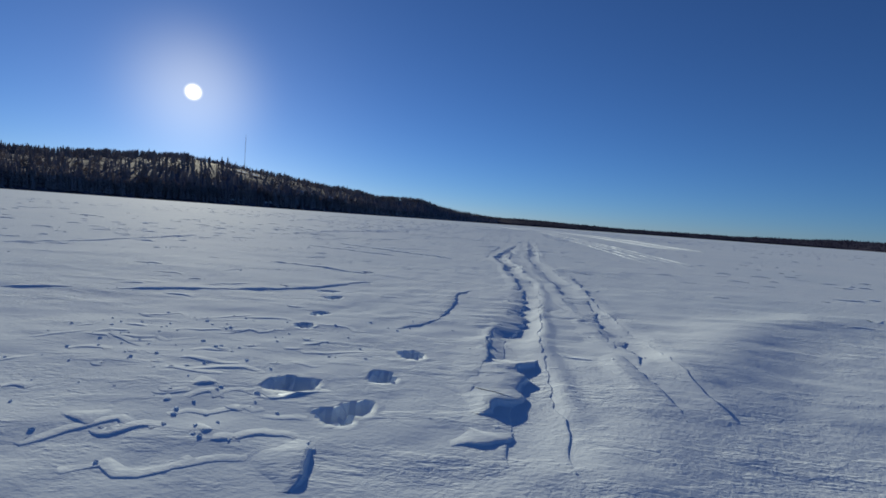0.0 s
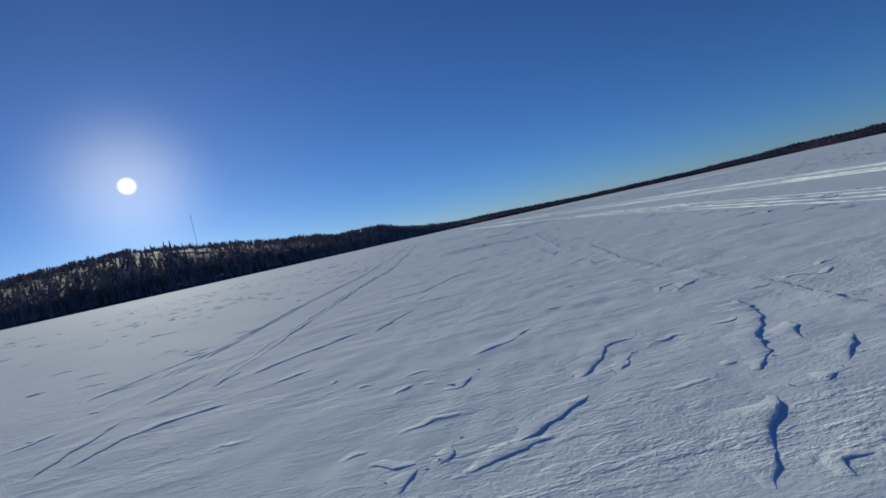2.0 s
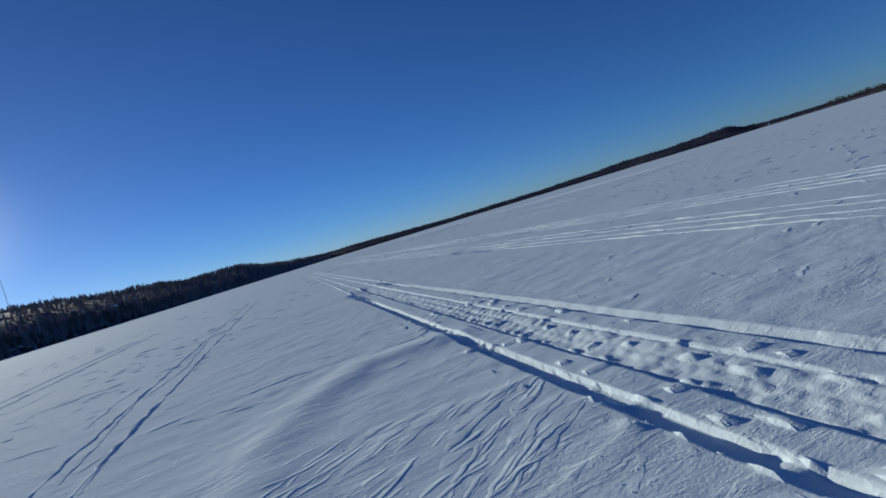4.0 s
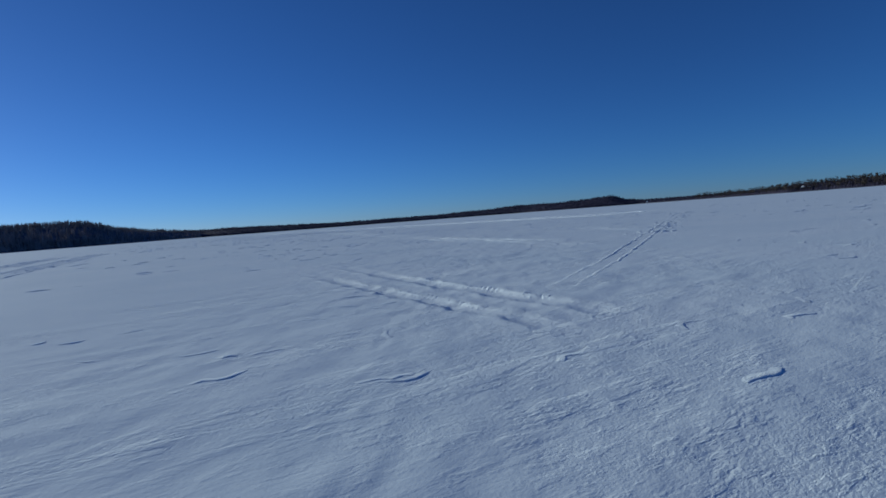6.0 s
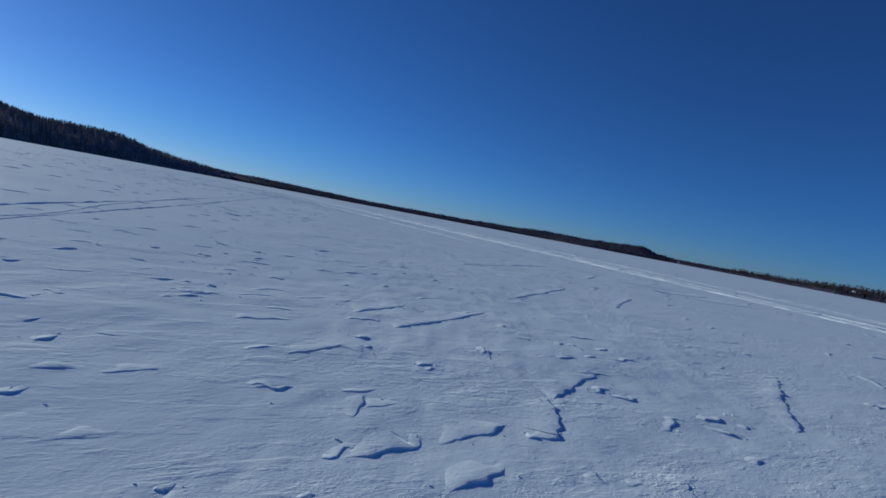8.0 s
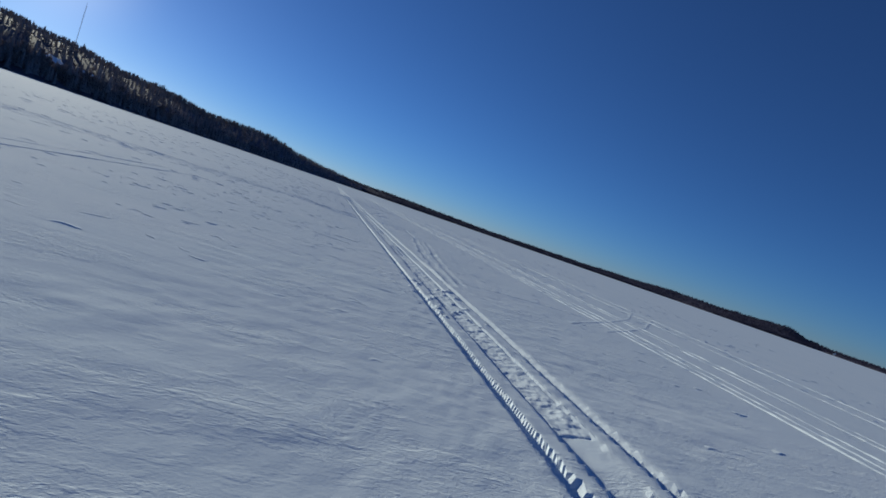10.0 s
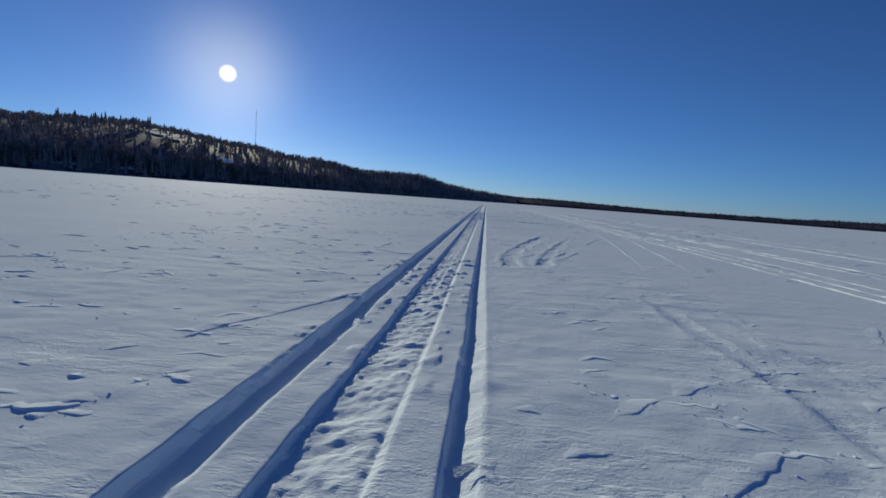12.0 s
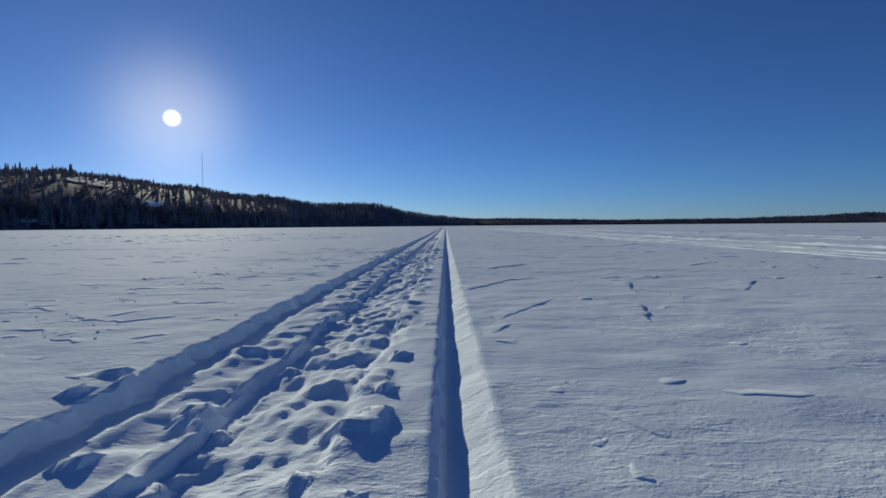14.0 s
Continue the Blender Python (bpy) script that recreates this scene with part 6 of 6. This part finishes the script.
def radio_mast(x, y, top, w):
    mast = tagged(new("radio_mast"), "tall thin lattice radio mast behind the hill", "mast")
    mast.location = (x, y, 0)
    feet = [(w * math.cos(a), w * math.sin(a)) for a in (0.3, 2.394, 4.489)]
    for fx, fy in feet:
        v, f = strut((fx, fy, -1), (fx, fy, top), 0.28)
        mesh_object("leg", v, f, STEEL, mast, flat=True)
    verts, faces = [], []
    n = 48
    for i in range(n):
        z0, z1 = top * i / n, top * (i + 1) / n
        for k in range(3):
            a, b = feet[k], feet[(k + 1) % 3]
            v, f = strut((*a, z0), (*b, z1), 0.13)
            faces += [tuple(c + len(verts) for c in q) for q in f]
            verts += v
    mesh_object("bracing", verts, faces, STEEL, mast, flat=True)
    v, f = strut((0, 0, top), (0, 0, top + 14), 0.4)
    mesh_object("antenna", v, f, STEEL, mast, flat=True)


radio_mast(-1185, 2800, 375, 1.4)

# ------------------------------------------------------------- cabins on the far shore
PAINT = plain_material("pale_painted_boards", (0.55, 0.53, 0.5), (0.7, 0.68, 0.65), 0.8)
DARK_GLASS = plain_material("dark_window_glass", (0.02, 0.025, 0.03), (0.04, 0.045, 0.05), 0.5, 0.15, shine=0.5)


def box_part(name, x0, x1, y0, y1, z0, z1, material, parent):
    v = [(x, y, z) for z in (z0, z1) for x, y in ((x0, y0), (x1, y0), (x1, y1), (x0, y1))]
    f = [(3, 2, 1, 0), (4, 5, 6, 7), (0, 1, 5, 4), (1, 2, 6, 5), (2, 3, 7, 6), (3, 0, 4, 7)]
    return mesh_object(name, v, f, material, parent, flat=True)


def cabin(table, az, f, turn):
    crest, shore = shore_at(table, az, 1), shore_at(table, az, 3)
    d = shore + f * (crest - shore)
    house = tagged(new("cabin"), "small pale wooden cabin with a snowy roof by the shore", "cabin", group="shore cabins")
    house.matrix_basis = pose(*spot(az, d), land_height(table, az, d) - 0.3, 0, 0, turn)
    box_part("wall", -4.5, 4.5, -3.2, 3.2, 0, 3.2, PAINT, house)
    v = [(-5, -3.8, 3.0), (5, -3.8, 3.0), (5, 3.8, 3.0), (-5, 3.8, 3.0), (-5, 0, 5.4), (5, 0, 5.4)]
    mesh_object("roof", v, [(0, 1, 5, 4), (2, 3, 4, 5), (0, 4, 3), (1, 2, 5), (3, 2, 1, 0)], SNOW, house, flat=True)
    for x in (-2.6, 0.4, 2.8):
        box_part("window", x - 0.5, x + 0.5, -3.26, -3.18, 1.1, 2.3, DARK_GLASS, house)
    box_part("chimney", 1.2, 1.9, 0.2, 0.9, 4.6, 6.2, BARK, house)


cabin(FAR_SHORE, -54.6, 0.02, 35)
cabin(FAR_SHORE, -72.5, 0.05, 60)
cabin(SHORE, 47.5, 0.02, -35)
